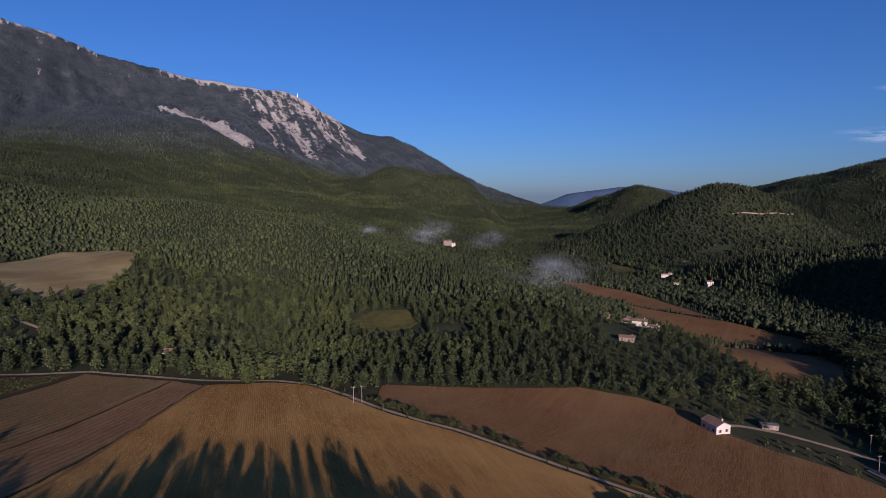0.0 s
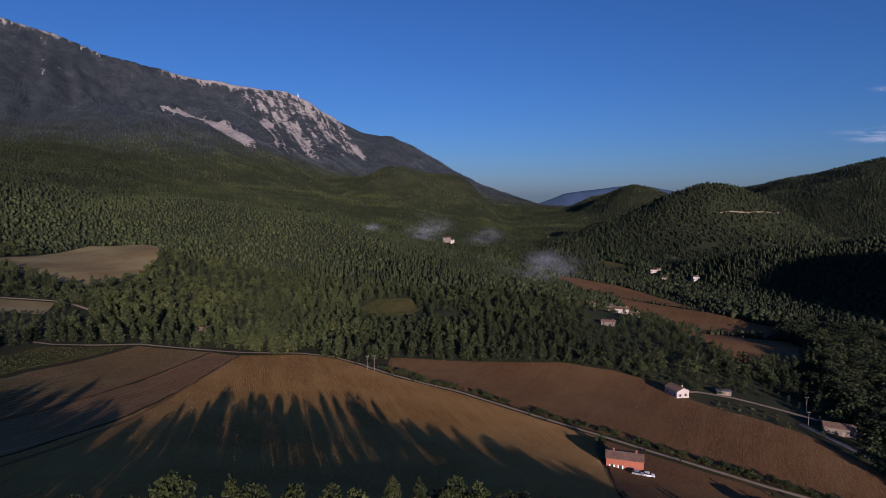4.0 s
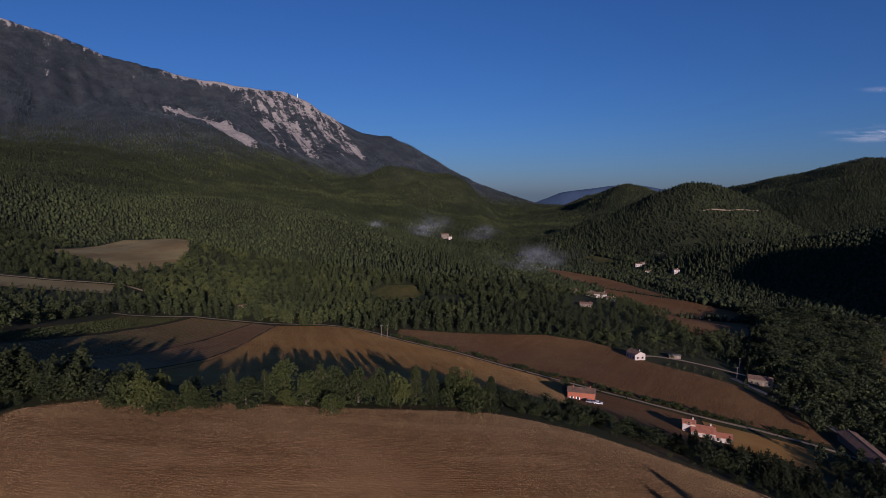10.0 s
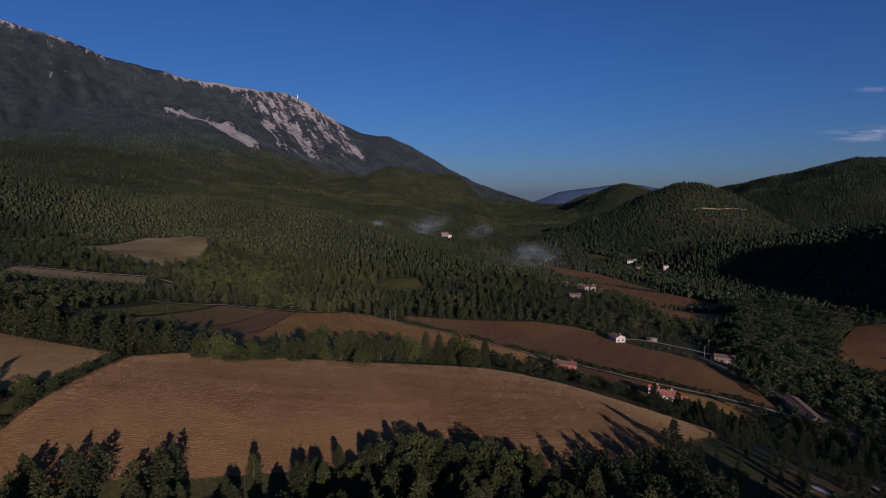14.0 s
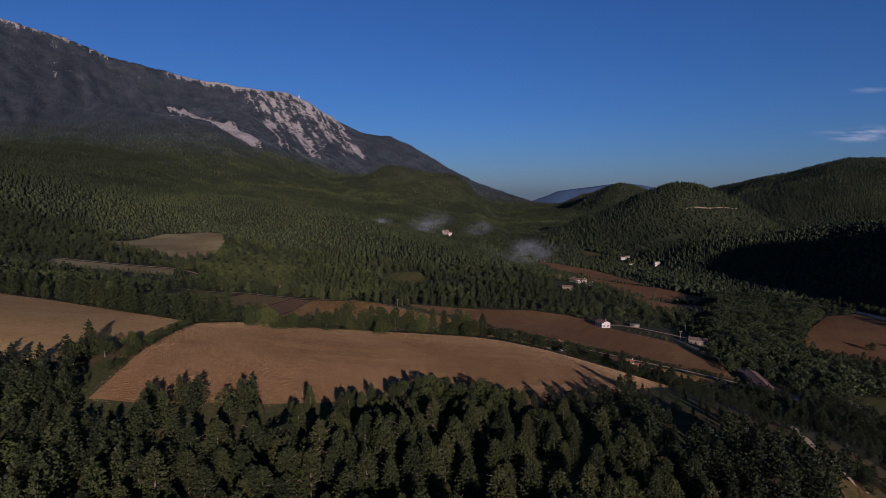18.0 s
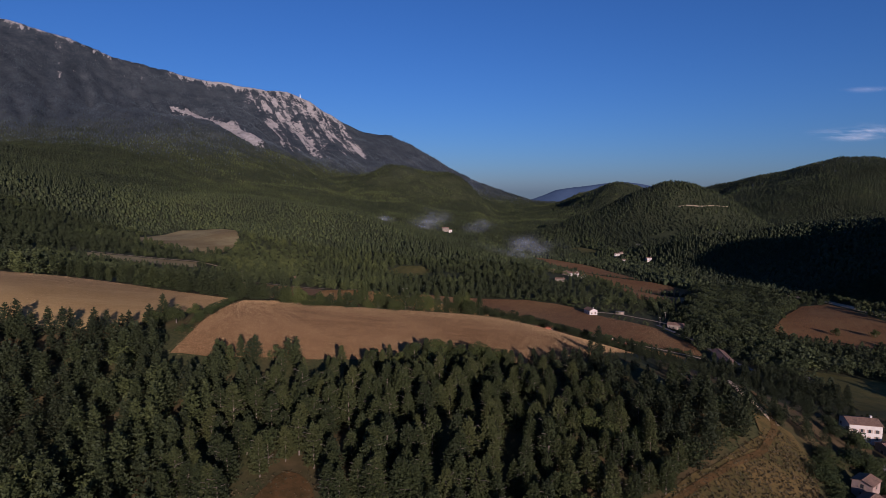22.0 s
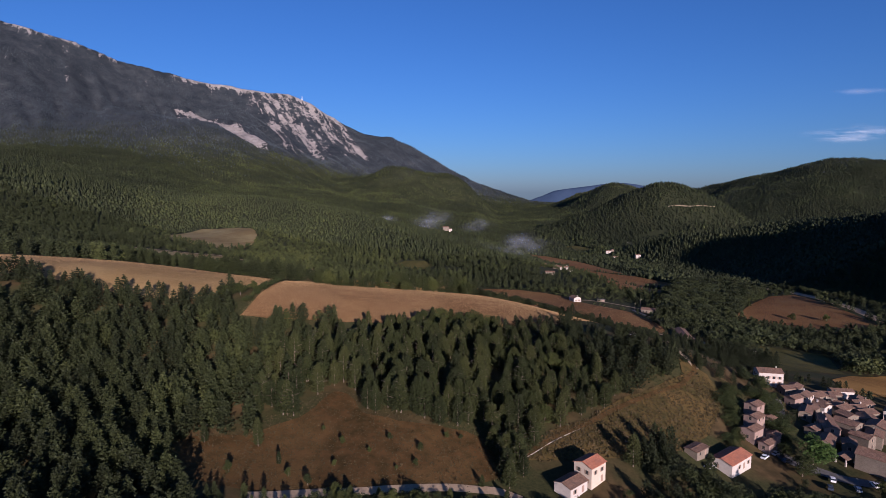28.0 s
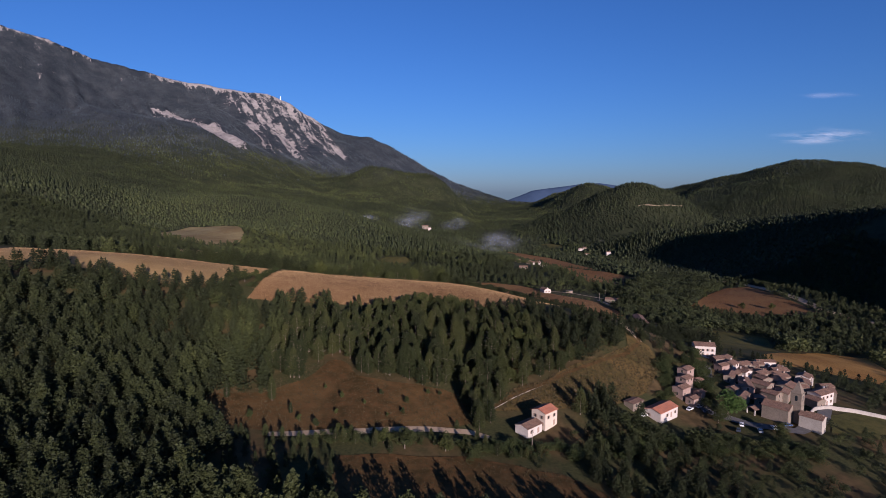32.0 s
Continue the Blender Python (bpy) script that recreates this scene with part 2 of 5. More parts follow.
WIDE = WIDE + [
    (-900, 300, 11.9), (257, 141, -8.9), (450, 1900, -6.2), (620, 780, 2.2), (250, 1500, -17.1), (-200, -360, -35.6), (-567, 1500, -6.3), (100, 2300, 4.7), (0, -700, 16.5), (-150, 2350, 5.9), (-170, -122, 29), (1150, 950, -8), (-900, -200, 2.3), (-730, 900, -3.5), (-312, 2900, 2.1), (560, 480, -0.1), (362, 1189, -5.8)]
HILLS = [
    (667, 1168, 39.9), (-700, 600, 21.1), (-100, 620, 10.1), (110, -45, 11.4), (60, 600, 9.6), (144, 447, 15.7), (-320, 820, -17.9), (-600, 400, -17.6), (-193, -47, 7.5), (9, 46, 22.2), (-62, -120, -16.9), (-314, 493, 3.5), (45, 201, -24.6), (-95, 10, 8.3), (960, 1380, -10.2), (372, 876, -3.5), (-121, 250, -12.3), (-250, 600, 5.4), (0, -700, 7.2), (43, -137, -5.9), (257, 141, -12.9), (-100, 1500, 7.5), (1500, 500, 6.7), (227, 554, -18.3), (250, 1500, -6.6), (760, 1080, -23.2), (820, 700, -6.9), (-200, -360, 8.4), (560, 480, 5.8), (480, 300, 1.4), (65, 312, 8.8), (200, -360, 5.5)]
HILLS = HILLS + [
    (100, -230, -9.8), (-91, -222, -10.5), (620, 780, 5.5), (672, 1480, -5.6), (286, 246, 5.6), (1500, -300, 4.1), (-494, 665, -0.9), (-30, 1015, 3.9), (450, -500, -4.5), (900, -700, 4), (0, -360, 14.4), (280, 760, 2.1), (130, 60, -1.7), (350, -200, 2.2), (-450, -300, -5), (-730, 900, -4.9), (-900, -700, 2.9), (300, 1100, -2.6), (520, 200, -1.2), (355, 330, 0.2), (362, 1189, -1.7), (181, 244, 0.5), (-450, 0, 2.6), (-260, 300, 2.2), (-900, 300, 1.6)]
KNOLLS = [
    (110, -45, 11), (-193, -47, 11.2), (-110, 110, -7.7), (79, 21, 8.6), (-387, 479, -11.1), (-91, -222, 9.2), (60, -40, -1.8), (130, 60, -11.2), (-314, 493, 10.4), (-30, 95, -2.6), (330, 640, 6), (-101, -50, 1.8), (179, 207, 5.8), (-62, -120, 1.3), (236, 500, -4.1), (103, 119, -3.3), (-46, 246, 5.6), (227, 554, -2.8), (57, 155, -1.4), (0, -230, 0.2), (144, 447, 5.7), (103, -110, -8.5), (25, -114, 1.6), (170, 98, 2.8), (-500, 200, 3.2), (9, 46, 1.4), (-110, -150, -6), (-30, -46, -8.8), (80, 75, 0.6), (-170, -122, -7.4), (172, -56, -3.5), (65, 312, -3.9)]
KNOLLS = KNOLLS + [
    (450, 80, 3), (520, 200, -3.9), (-283, 750, -2), (480, 300, 3.6), (-207, 223, -2.2), (-150, -25, -2.4), (-52, 390, -2.7), (-60, -5, 7.3), (0, -360, -2.4), (-600, 400, -1.9), (700, 300, -1.8), (-160, 319, 1.2), (-195, 13, -1.9), (286, 246, -3.3), (350, -200, 1.7), (100, -230, 2.6), (-450, 0, -1.4), (60, -165, 1.6), (-141, 248, -0.2), (280, 760, -2.2)]
HUMPS = [
    (110, -45, 7.5), (-101, -50, 2.9), (49, -104, 8.8), (30, -36, -3.1), (-193, -47, 3.8), (-24, -123, 5.4), (25, -114, -9.6), (-165, -84, -4.3), (122, -74, -3.9), (172, -56, -4.1), (241, 11, 2.5), (-57, -90, 4.4), (79, 21, -0.1), (198, 288, -1.9), (30, 95, 1.8), (-62, -120, -5.2), (-30, 95, -2.2), (196, -78, 2.6), (130, 60, -1.9), (103, -110, -4), (-130, -78, -2.2), (-164, 294, -0.5), (152, -127, 4.2), (-30, -46, -2.6), (-64, -36, 5.3), (38, 9, -0.9), (3, -70, 3.9), (-60, -60, -6.2), (60, -40, 0.5), (-170, -122, 3.5), (-260, 300, 1.4), (-26, -174, -1.8)]
HUMPS = HUMPS + [
    (9, 46, 1.4), (-60, -5, -1.1), (60, -165, 1.5)]
SWELLS = ((900, BROAD), (420, WIDE), (190, HILLS), (90, KNOLLS), (45, HUMPS))

def lattice(ix, iy):
    h = (ix * 374761393 + iy * 668265263) & 0x7FFFFFFF
    h = ((h ^ (h >> 13)) * 1274126177) & 0x7FFFFFFF
    return ((h ^ (h >> 16)) & 0xFFFF) / 65535.0


def value_noise(x, y):
    ix, iy = np.floor(x).astype(np.int64), np.floor(y).astype(np.int64)
    fx, fy = x - ix, y - iy
    fx, fy = fx * fx * (3 - 2 * fx), fy * fy * (3 - 2 * fy)
    a = lattice(ix, iy) * (1 - fx) + lattice(ix + 1, iy) * fx
    b = lattice(ix, iy + 1) * (1 - fx) + lattice(ix + 1, iy + 1) * fx
    return a * (1 - fy) + b * fy


def fractal(x, y, size, octaves=4):
    out, amp = 0.0, 0.5
    for k in range(octaves):
        out = out + amp * value_noise(x / size + 17.3 * k, y / size - 9.1 * k)
        size, amp = size / 2.03, amp * 0.5
    return out


# the high mountain's crest, from its wooded shoulder to where it runs out into the valley: x, y, height
CREST = [(-4600, 3200, 1900), (-3600, 3200, 1380), (-2790, 3400, 1142), (-2690, 3500, 1120), (-2500, 3800, 1042), (-2300, 4100, 1002), (-1990, 4350, 973),
         (-1850, 4440, 950), (-1450, 4480, 921), (-1260, 4480, 837), (-1010, 4480, 676), (-790, 4460, 565), (-560, 4420, 541), (-380, 4380, 457),
         (-100, 4280, 283), (170, 4130, 143), (350, 3980, 66), (540, 3800, 15), (900, 3700, -20), (4000, 3700, -20)]
# single hills: x, y, rise, half length, half width, turn
FAR_HILLS = [(-300, 770, 50, 200, 170, 0.0), (1075, -10, 108, 460, 190, 0.98)]
# the wooded spur that stands before the mountain's foot
SPUR_HILLS = [(-311, 2921, 176, 289, 357, 0.36), (-16, 2959, 116, 131, 279, 0.4), (-829, 2251, 10, 307, 478, 0.06)]
# the hills across the river, which stand on the valley floor: the round hill, its shoulder, the lit hill behind, a farther one, the long shaded ridge and its toe, the high one, and the steep hill by the village that shades the ridge
EAST_HILLS = [(592, 1258, 144, 199, 165, -0.7), (393, 1348, 48, 169, 131, -0.25), (840, 2747, 148, 222, 340, -0.07), (867, 3390, 183, 212, 301, -0.13),
              (710, 480, 110, 140, 424, 0.16), (452, 832, 39, 247, 62, -0.37), (1737, 2493, 236, 644, 824, 0.11), (1627, 1872, 110, 586, 458, -0.03),
              (840, -80, 243, 260, 160, 0.0)]


def lie(x, y):
    """Height of the ground."""
    x, y = np.asarray(x, float), np.asarray(y, float)
    z = BASE[0] + BASE[1] * np.clip(x, -1600, 1800) / 1000 + BASE[2] * np.clip(y, -900, 3000) / 1000
    for radius, swells in SWELLS:
        for a, b, rise in swells:
            z = z + rise * np.exp(-((x - a) ** 2 + (y - b) ** 2) / radius ** 2)
    for a, b, rise, length, width, turn in FAR_HILLS:
        u, v = (x - a) * math.cos(turn) + (y - b) * math.sin(turn), (y - b) * math.cos(turn) - (x - a) * math.sin(turn)
        z = z + rise * np.exp(-(u / length) ** 2 - (v / width) ** 2)
    e = -62 + 0.13 * np.clip(330 - x, 0, 1200)
    for a, b, rise, length, width, turn in SPUR_HILLS:
        u, v = (x - a) * math.cos(turn) + (y - b) * math.sin(turn), (y - b) * math.cos(turn) - (x - a) * math.sin(turn)
        e = e + rise * np.exp(-(u / length) ** 2 - (v / width) ** 2)
    w = np.clip((y - 1250) / 500, 0, 1) * np.clip((x + 900) / 350, 0, 1)
    z = z + (e - z) * w * w * (3 - 2 * w)
    e = np.full(x.shape, -64.0)
    for a, b, rise, length, width, turn in EAST_HILLS:
        u, v = (x - a) * math.cos(turn) + (y - b) * math.sin(turn), (y - b) * math.cos(turn) - (x - a) * math.sin(turn)
        e = e + rise * np.exp(-(u / length) ** 2 - (v / width) ** 2)
    w = np.clip((x - np.interp(y, [-900, 0, 300, 600, 850, 1100, 1600, 2200, 3000, 3800], [480, 470, 440, 410, 350, 150, 60, 80, 150, 300])) / 110, 0, 1)
    z = z + (e - z) * w * w * (3 - 2 * w)
    cx, cy, cz = np.array(CREST).T
    wob = 120 * (fractal(x, y * 0.35, 420, 3) - 0.45)
    ry, rz = np.interp(x, cx, cy), np.interp(x, cx, cz)
    t = np.clip((ry - y) / np.interp(x, [-3000, -1200, 200, 900], [2750, 2300, 1500, 800]), -1, 1)
    g = np.where(t > 0, (1 - t) ** 1.55, (1 - np.abs(t)) ** 1.2)
    flank = np.clip(4 * g * (1 - g), 0, 1)
    gully = np.abs(2 * fractal(x + 0.79 * y + 0.5 * wob, y * 0.14, 230, 4) - 0.94)
    z = z * (1 - g) + rz * g + flank * (np.clip(rz, 0, 900) / 900) * (150 * gully - 66)
    rough = np.clip((np.hypot(x, y + 150) - 380) / 1200, 0, 1)
    return z + rough * np.clip((z + 45) / 70, 0.1, 1) * (fractal(x, y, 190, 4) - 0.47) * 56 + (fractal(x, y, 37, 3) - 0.44) * 1.0


def graded(lo, hi, a, b, step, growth, cap):
    out = list(np.arange(a, b + 0.1, step))
    for start, end, sign in ((b, hi, 1), (a, lo, -1)):
        v, s = out[-1] if sign > 0 else a, step
        more = []
        while sign * (end - v) > 0:
            s = min(s * growth, cap)
            v += sign * s
            more.append(v)
        out = out + more if sign > 0 else more[::-1] + out
    return np.array(out)


def sheet(name, P, faces, material, attributes=()):
    me = bpy.data.meshes.new(name)
    me.vertices.add(len(P))
    me.vertices.foreach_set("co", np.ascontiguousarray(P, dtype=np.float32).ravel())
    faces = np.asarray(faces, dtype=np.int32)
    n, k = faces.shape
    me.loops.add(n * k)
    me.loops.foreach_set("vertex_index", faces.ravel())
    me.polygons.add(n)
    me.polygons.foreach_set("loop_start", np.arange(0, n * k, k, dtype=np.int32))
    for key, values in attributes:
        me.attributes.new(key, "FLOAT", "POINT").data.foreach_set("value", np.ascontiguousarray(values, dtype=np.float32))
    me.update(calc_edges=True)
    me.materials.append(material)
    return me


def smooth(me):
    me.polygons.foreach_set("use_smooth", np.ones(len(me.polygons), dtype=bool))
    return me


def quads(nx, ny):
    i = np.arange(nx * ny).reshape(ny, nx)
    return np.stack([i[:-1, :-1], i[:-1, 1:], i[1:, 1:], i[1:, :-1]], -1).reshape(-1, 4)


gx, gy = graded(-4600, 3900, -250, 420, 4.0, 1.05, 24), graded(-900, 4600, -260, 440, 4.0, 1.05, 22)
GX, GY = np.meshgrid(gx, gy)
GZ = lie(GX, GY)


def rock_share(x, y, z):
    """Where bare limestone shows: the crest, a slanting slab, streaked scree below the summit and small scars lower down."""
    cx, cy, cz = np.array(CREST).T
    under = np.interp(x, cx, cz) - z
    high = np.clip((z - 250) / 120, 0, 1)
    def span(lo, hi, soft):
        return np.clip((x - lo) / soft, 0, 1) * np.clip((hi - x) / soft, 0, 1)
    crest = np.exp(-np.clip(under, 0, 999) / 30) * span(-2300, -960, 200)
    shoulder = np.exp(-np.clip(under, 0, 999) / 30) * span(-3400, -2350, 200) * 0.5
    wander = 90 * (fractal(x, y, 260, 3) - 0.45) + 70 * (fractal(x + 900, y, 75, 2) - 0.37)
    rib, slant = x + 0.55 * (y - 4480) + wander, x + 1.02 * (y - 4480) + 1.6 * wander
    scree = 0.34 * np.clip((rib + 1950) / 250, 0, 1) * np.clip((-960 - rib) / 120, 0, 1) * np.clip((under - 20) / 60, 0, 1)
    for mid, half, low, top, much in ((-1055, 46, 250, 900, 0.62), (-1160, 20, 330, 560, 0.45), (-1250, 26, 420, 800, 0.40), (-1360, 22, 210, 560, 0.42), (-1475, 30, 190, 620, 0.55), (-1540, 24, 260, 700, 0.48), (-1610, 26, 540, 840, 0.45), (-1720, 30, 380, 760, 0.34)):
        scree = scree + 0.8 * much * np.exp(-((rib - mid) / half) ** 2) * np.clip((z - low) / 60, 0, 1) * np.clip((top - z) / 60, 0, 1)
    slab = np.exp(-((slant + 2735) / np.interp(z, [320, 420, 560, 680], [60, 140, 150, 95])) ** 2) * np.clip((z - 300) / 30, 0, 1) * np.clip((700 - z) / 60, 0, 1)
    specks = 0.12 * span(-3300, -900, 300) * np.clip((z - 450) / 300, 0, 1)
    scars = 0.0
    for a, b, r in ((-500, 690, 26), (-945, 1760, 60), (-860, 1800, 40), (459, 1073, 13), (489, 1070, 18), (582, 1020, 14), (418, 1050, 14), (553, 1022, 10), (605, 1005, 12), (512, 1062, 10)):
        scars = scars + 0.5 * np.exp(-((x - a) ** 2 + (y - b) ** 2) / r ** 2)
    return np.clip(high * (1.05 * crest + shoulder + scree + 0.95 * slab + specks) + scars, 0, 1.3)


wood_share = np.clip((np.hypot(GX, GY + 150) - 260) / 250, 0, 1)
# grows with height: drives the painted haze tint and the coarse relief
haze_relief_share = np.clip((GZ - 190 + 0.35 * np.clip(GY - 2900, 0, 900) + 260 * (fractal(GX, GY, 300, 3) - 0.45)) / 260, 0, 1)
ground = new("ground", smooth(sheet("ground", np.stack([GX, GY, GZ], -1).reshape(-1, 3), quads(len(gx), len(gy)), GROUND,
                                    (("rock", rock_share(GX, GY, GZ).ravel()), ("wood", wood_share.ravel()), ("far", haze_relief_share.ravel())))))
tagged(ground, "wooded valley floor rising to a high bare limestone mountain", "ground", kind="structure")


# ridge closing the valley far away, its blue haze put into the base colour
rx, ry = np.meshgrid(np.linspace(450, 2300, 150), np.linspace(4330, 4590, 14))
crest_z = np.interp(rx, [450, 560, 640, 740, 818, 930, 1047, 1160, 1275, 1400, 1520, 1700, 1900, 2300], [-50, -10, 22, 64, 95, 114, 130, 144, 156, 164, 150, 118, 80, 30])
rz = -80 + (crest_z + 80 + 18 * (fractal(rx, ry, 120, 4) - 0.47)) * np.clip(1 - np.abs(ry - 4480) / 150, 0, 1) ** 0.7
far_ridge = new("ridge_far", smooth(sheet("ridge_far", np.stack([rx, ry, rz], -1).reshape(-1, 3), quads(150, 14), RIDGE_HAZE)))
tagged(far_ridge, "distant wooded ridge with blue haze in its colour closing the valley", "ridge", kind="structure")


# ---- fields, roads and tracks, draped over the ground ----
def along(points, n):
    p = np.array(points, float)
    s = np.r_[0, np.cumsum(np.hypot(*np.diff(p, axis=0).T))]
    return np.stack([np.interp(np.linspace(0, s[-1], n), s, p[:, k]) for k in (0, 1)], -1)


BLOCKED = []   # plan outlines where no trees grow


BLOCKED.append(np.array([(-214, 224), (-180, 252), (-120, 260), (-95, 255), (-100, 48), (-198, 58)], float))
BLOCKED.append(np.array([(150, -20), (205, -8), (224, -40), (222, -76), (190, -96), (150, -92)], float))
BLOCKED.append(np.array([(126, 268), (175, 248), (170, 214), (126, 250)], float))


def drape(name, far, near, material, label, category, lift=0.22, cell=4.0, kind="structure", ragged=1.2):
    far, near = np.array(far, float), np.array(near, float)
    BLOCKED.append(np.r_[far, near[::-1]])
    length = max(np.hypot(*np.diff(p, axis=0).T).sum() for p in (far, near))
    nx = max(3, int(length / cell))
    a, b = along(far, nx), along(near, nx)
    ny = max(2, int(np.hypot(*(a - b).T).max() / cell) + 1)
    f = np.linspace(0, 1, ny)[:, None, None]
    P = a[None] * (1 - f) + b[None] * f
    edge = np.zeros((ny, nx))
    edge[0], edge[-1], edge[:, 0], edge[:, -1] = 1, 1, 1, 1
    P = P + (edge * ragged)[..., None] * (np.stack([fractal(P[..., 0], P[..., 1], 9, 2), fractal(P[..., 1], P[..., 0], 9, 2)], -1) - 0.37) * 2
    z = lie(P[..., 0], P[..., 1]) + lift
    me = smooth(sheet(name, np.concatenate([P, z[..., None]], -1).reshape(-1, 3), quads(nx, ny), material))
    if me.polygons[0].normal.z < 0:
        me.flip_normals()
    return tagged(new(name, me), label, category, kind=kind)


def strip(name, line, width, material, label, category, lift=0.3):
    line = along(line, max(3, int(np.hypot(*np.diff(np.array(line, float), axis=0).T).sum() / 3.0)))
    d = np.gradient(line, axis=0)
    d = d / np.hypot(*d.T)[:, None]
    side = np.stack([d[:, 1], -d[:, 0]], -1) * width / 2
    return drape(name, line - side, line + side, material, label, category, lift, 3.0, ragged=0.25)


drape("field_tawny", [(-121, 250), (-93, 263), (-74, 262), (-54, 248.5), (-35, 234), (-4, 223.5), (21, 211.5), (45, 198.5), (60, 189.5)],
      [(-108, 50), (-80, 52), (-40, 58), (0, 68), (30, 78), (46, 100), (50, 130), (52, 150), (56, 180)], STUBBLE, "tawny harvested stubble field crossed by long morning shadows", "field")
drape("field_strip", [(-138, 252), (-122.5, 249)], [(-137.5, 52), (-109, 50)], PLANTED, "narrow strip of bare brown soil between two tracks", "field")
drape("field_lavender", [(-177, 246), (-139.5, 252)], [(-176, 60), (-139, 52)], PLANTED, "striped brown field of low planted rows", "field")
drape("field_vineyard", [(-208, 218), (-180, 245)], [(-196, 70), (-179, 60)], MEADOW, "dull green vineyard plot beside a gravel track", "field")
drape("field_brown", [(-42, 275), (-41, 278), (12, 297), (66, 311), (98, 301), (118, 282), (121, 262), (137, 241), (156, 225), (166, 212), (176, 170)],
      [(-40, 246), (-20, 234), (-2, 230), (24, 219), (47, 206), (68, 193), (92, 178), (117, 164), (140, 152), (160, 141), (172, 136)], SOIL_RED, "broad ploughed reddish-brown field beside the lane", "field")
drape("field_below_lane", [(61, 187), (74, 178), (95, 165), (114, 154)], [(46, 98), (66, 92), (84, 97), (102, 110)], SOIL_RED, "bare brown yard and field below the lane", "field")
drape("field_behind_villa", [(118, 150), (142, 138), (158, 128)], [(114, 112), (130, 104), (140, 96)], STUBBLE, "small tawny field behind the villa", "field")
drape("field_knoll", [(-102, 12), (-86, 32), (-71, 36), (-31, 41), (-5, 48), (12, 51), (39, 47), (62, 38), (84, 24)],
      [(-104, -52), (-90, -50), (-60, -40), (-30, -28), (0, -20), (30, -18), (50, -12), (66, 0), (80, 12)], KNOLL_SOIL, "domed brown tilled field on the knoll", "field")
drape("field_straw", [(-285, 24), (-235, 30), (-200, 34), (-153, 25), (-111, 14)], [(-262, -50), (-215, -52), (-160, -50), (-125, -40), (-106, -8)], STRAW_FIELD, "pale straw stubble field on the upper slope", "field")
drape("field_hill_patch", [(-412, 404), (-396, 471), (-385, 512), (-350, 512), (-321, 508), (-300, 494)], [(-380, 385), (-325, 362), (-280, 352), (-270, 380), (-270, 420), (-284, 462)], GREY_SOIL, "pale bare field cut into the wooded hillside", "field", 0.5)
drape("field_side", [(-356, 274), (-311, 288), (-264, 303)], [(-340, 240), (-296, 251), (-251, 275)], GREY_SOIL, "narrow tawny field below the wooded hill", "field", 0.4)
drape("field_valley_near", [(178, 440), (225, 486), (266, 512), (312, 484)], [(194, 338), (230, 350), (262, 366), (286, 392)], SOIL_RED, "brown valley field beside the river trees", "field", 0.5, 8)
drape("field_valley_mid", [(200, 700), (250, 664), (300, 620), (340, 548)], [(186, 462), (225, 496), (264, 520), (312, 500)], SOIL_RED, "brown valley field below the hamlet", "field", 0.6, 8)
drape("field_valley_far", [(130, 820), (180, 835), (235, 815), (265, 770)], [(160, 700), (200, 706), (245, 676), (290, 640)], SOIL_RED, "far brown valley field near the mist", "field", 0.7, 8)
drape("field_green_far", [(268, 1090), (296, 1090), (318, 1030)], [(276, 1000), (300, 985), (322, 975)], GREEN_FIELD, "far pale green meadow by the valley houses", "field", 0.6, 8)
drape("field_river", [(272, 246), (341, 335), (393, 393), (428, 400)], [(284, 236), (320, 234), (345, 210), (414, 220)], SOIL_RED, "tawny field beyond the river trees", "field", 0.4, 6)
drape("field_green_village", [(236, 135), (262, 130), (292, 128)], [(205, 35), (228, 45), (258, 55)], GREEN_FIELD, "dark green crop field behind the village", "field", 0.3)
drape("field_straw_village", [(226, 22), (256, 50), (300, 70), (330, 60)], [(214, -10), (236, -8), (262, -22), (290, -40)], STUBBLE, "tan stubble field behind the village", "field", 0.3)
drape("meadow_saplings", [(-92, -130), (-74, -125), (-58, -113), (-50, -95), (-43, -97), (-36, -109), (-22, -112), (4, -110), (10, -114)],
      [(-90, -150), (-64, -154), (-40, -152), (-20, -147), (-5, -143), (8, -138), (16, -132)], MEADOW, "rough brown meadow dotted with young trees", "meadow")
drape("bank_grassy", [(36, -106), (50, -100), (68, -84), (87, -70), (112, -52), (116, -56)], [(22, -122), (45, -120), (64, -118), (84, -108), (100, -94), (114, -74)], BANK, "tall dry grass bank below the terraced track", "bank")
drape("field_lower", [(-36, -168), (-18, -163), (1, -161), (12, -158), (30, -162), (46, -166)], [(-30, -205), (-10, -204), (12, -203), (34, -201), (56, -200), (76, -196)], MEADOW, "rough grass field below the road", "field")
drape("field_church_green", [(190, -95), (206, -88), (230, -92)], [(176, -116), (200, -118), (232, -122)], GREEN_FIELD, "walled green field beside the church", "field")

drape("clearing_hill", [(-86, 402), (-73, 436), (-47, 446), (-33, 420)], [(-82, 396), (-68, 386), (-50, 392), (-38, 402)], GREEN_FIELD, "dry grass clearing on the wooded hillside", "meadow", 0.4)
strip("river_bed", [(404, 520), (438, 443), (434, 311), (426, 244), (436, 180), (470, 100)], 11.0, GRAVEL, "shaded pale gravel river bed below the dark ridge", "river bed", 0.4)
strip("track_hill", [(545, 1149), (560, 1147), (596, 1131), (647, 1131), (660, 1136)], 3.5, GRAVEL, "pale track cut across the round wooded hill", "track", 0.7)
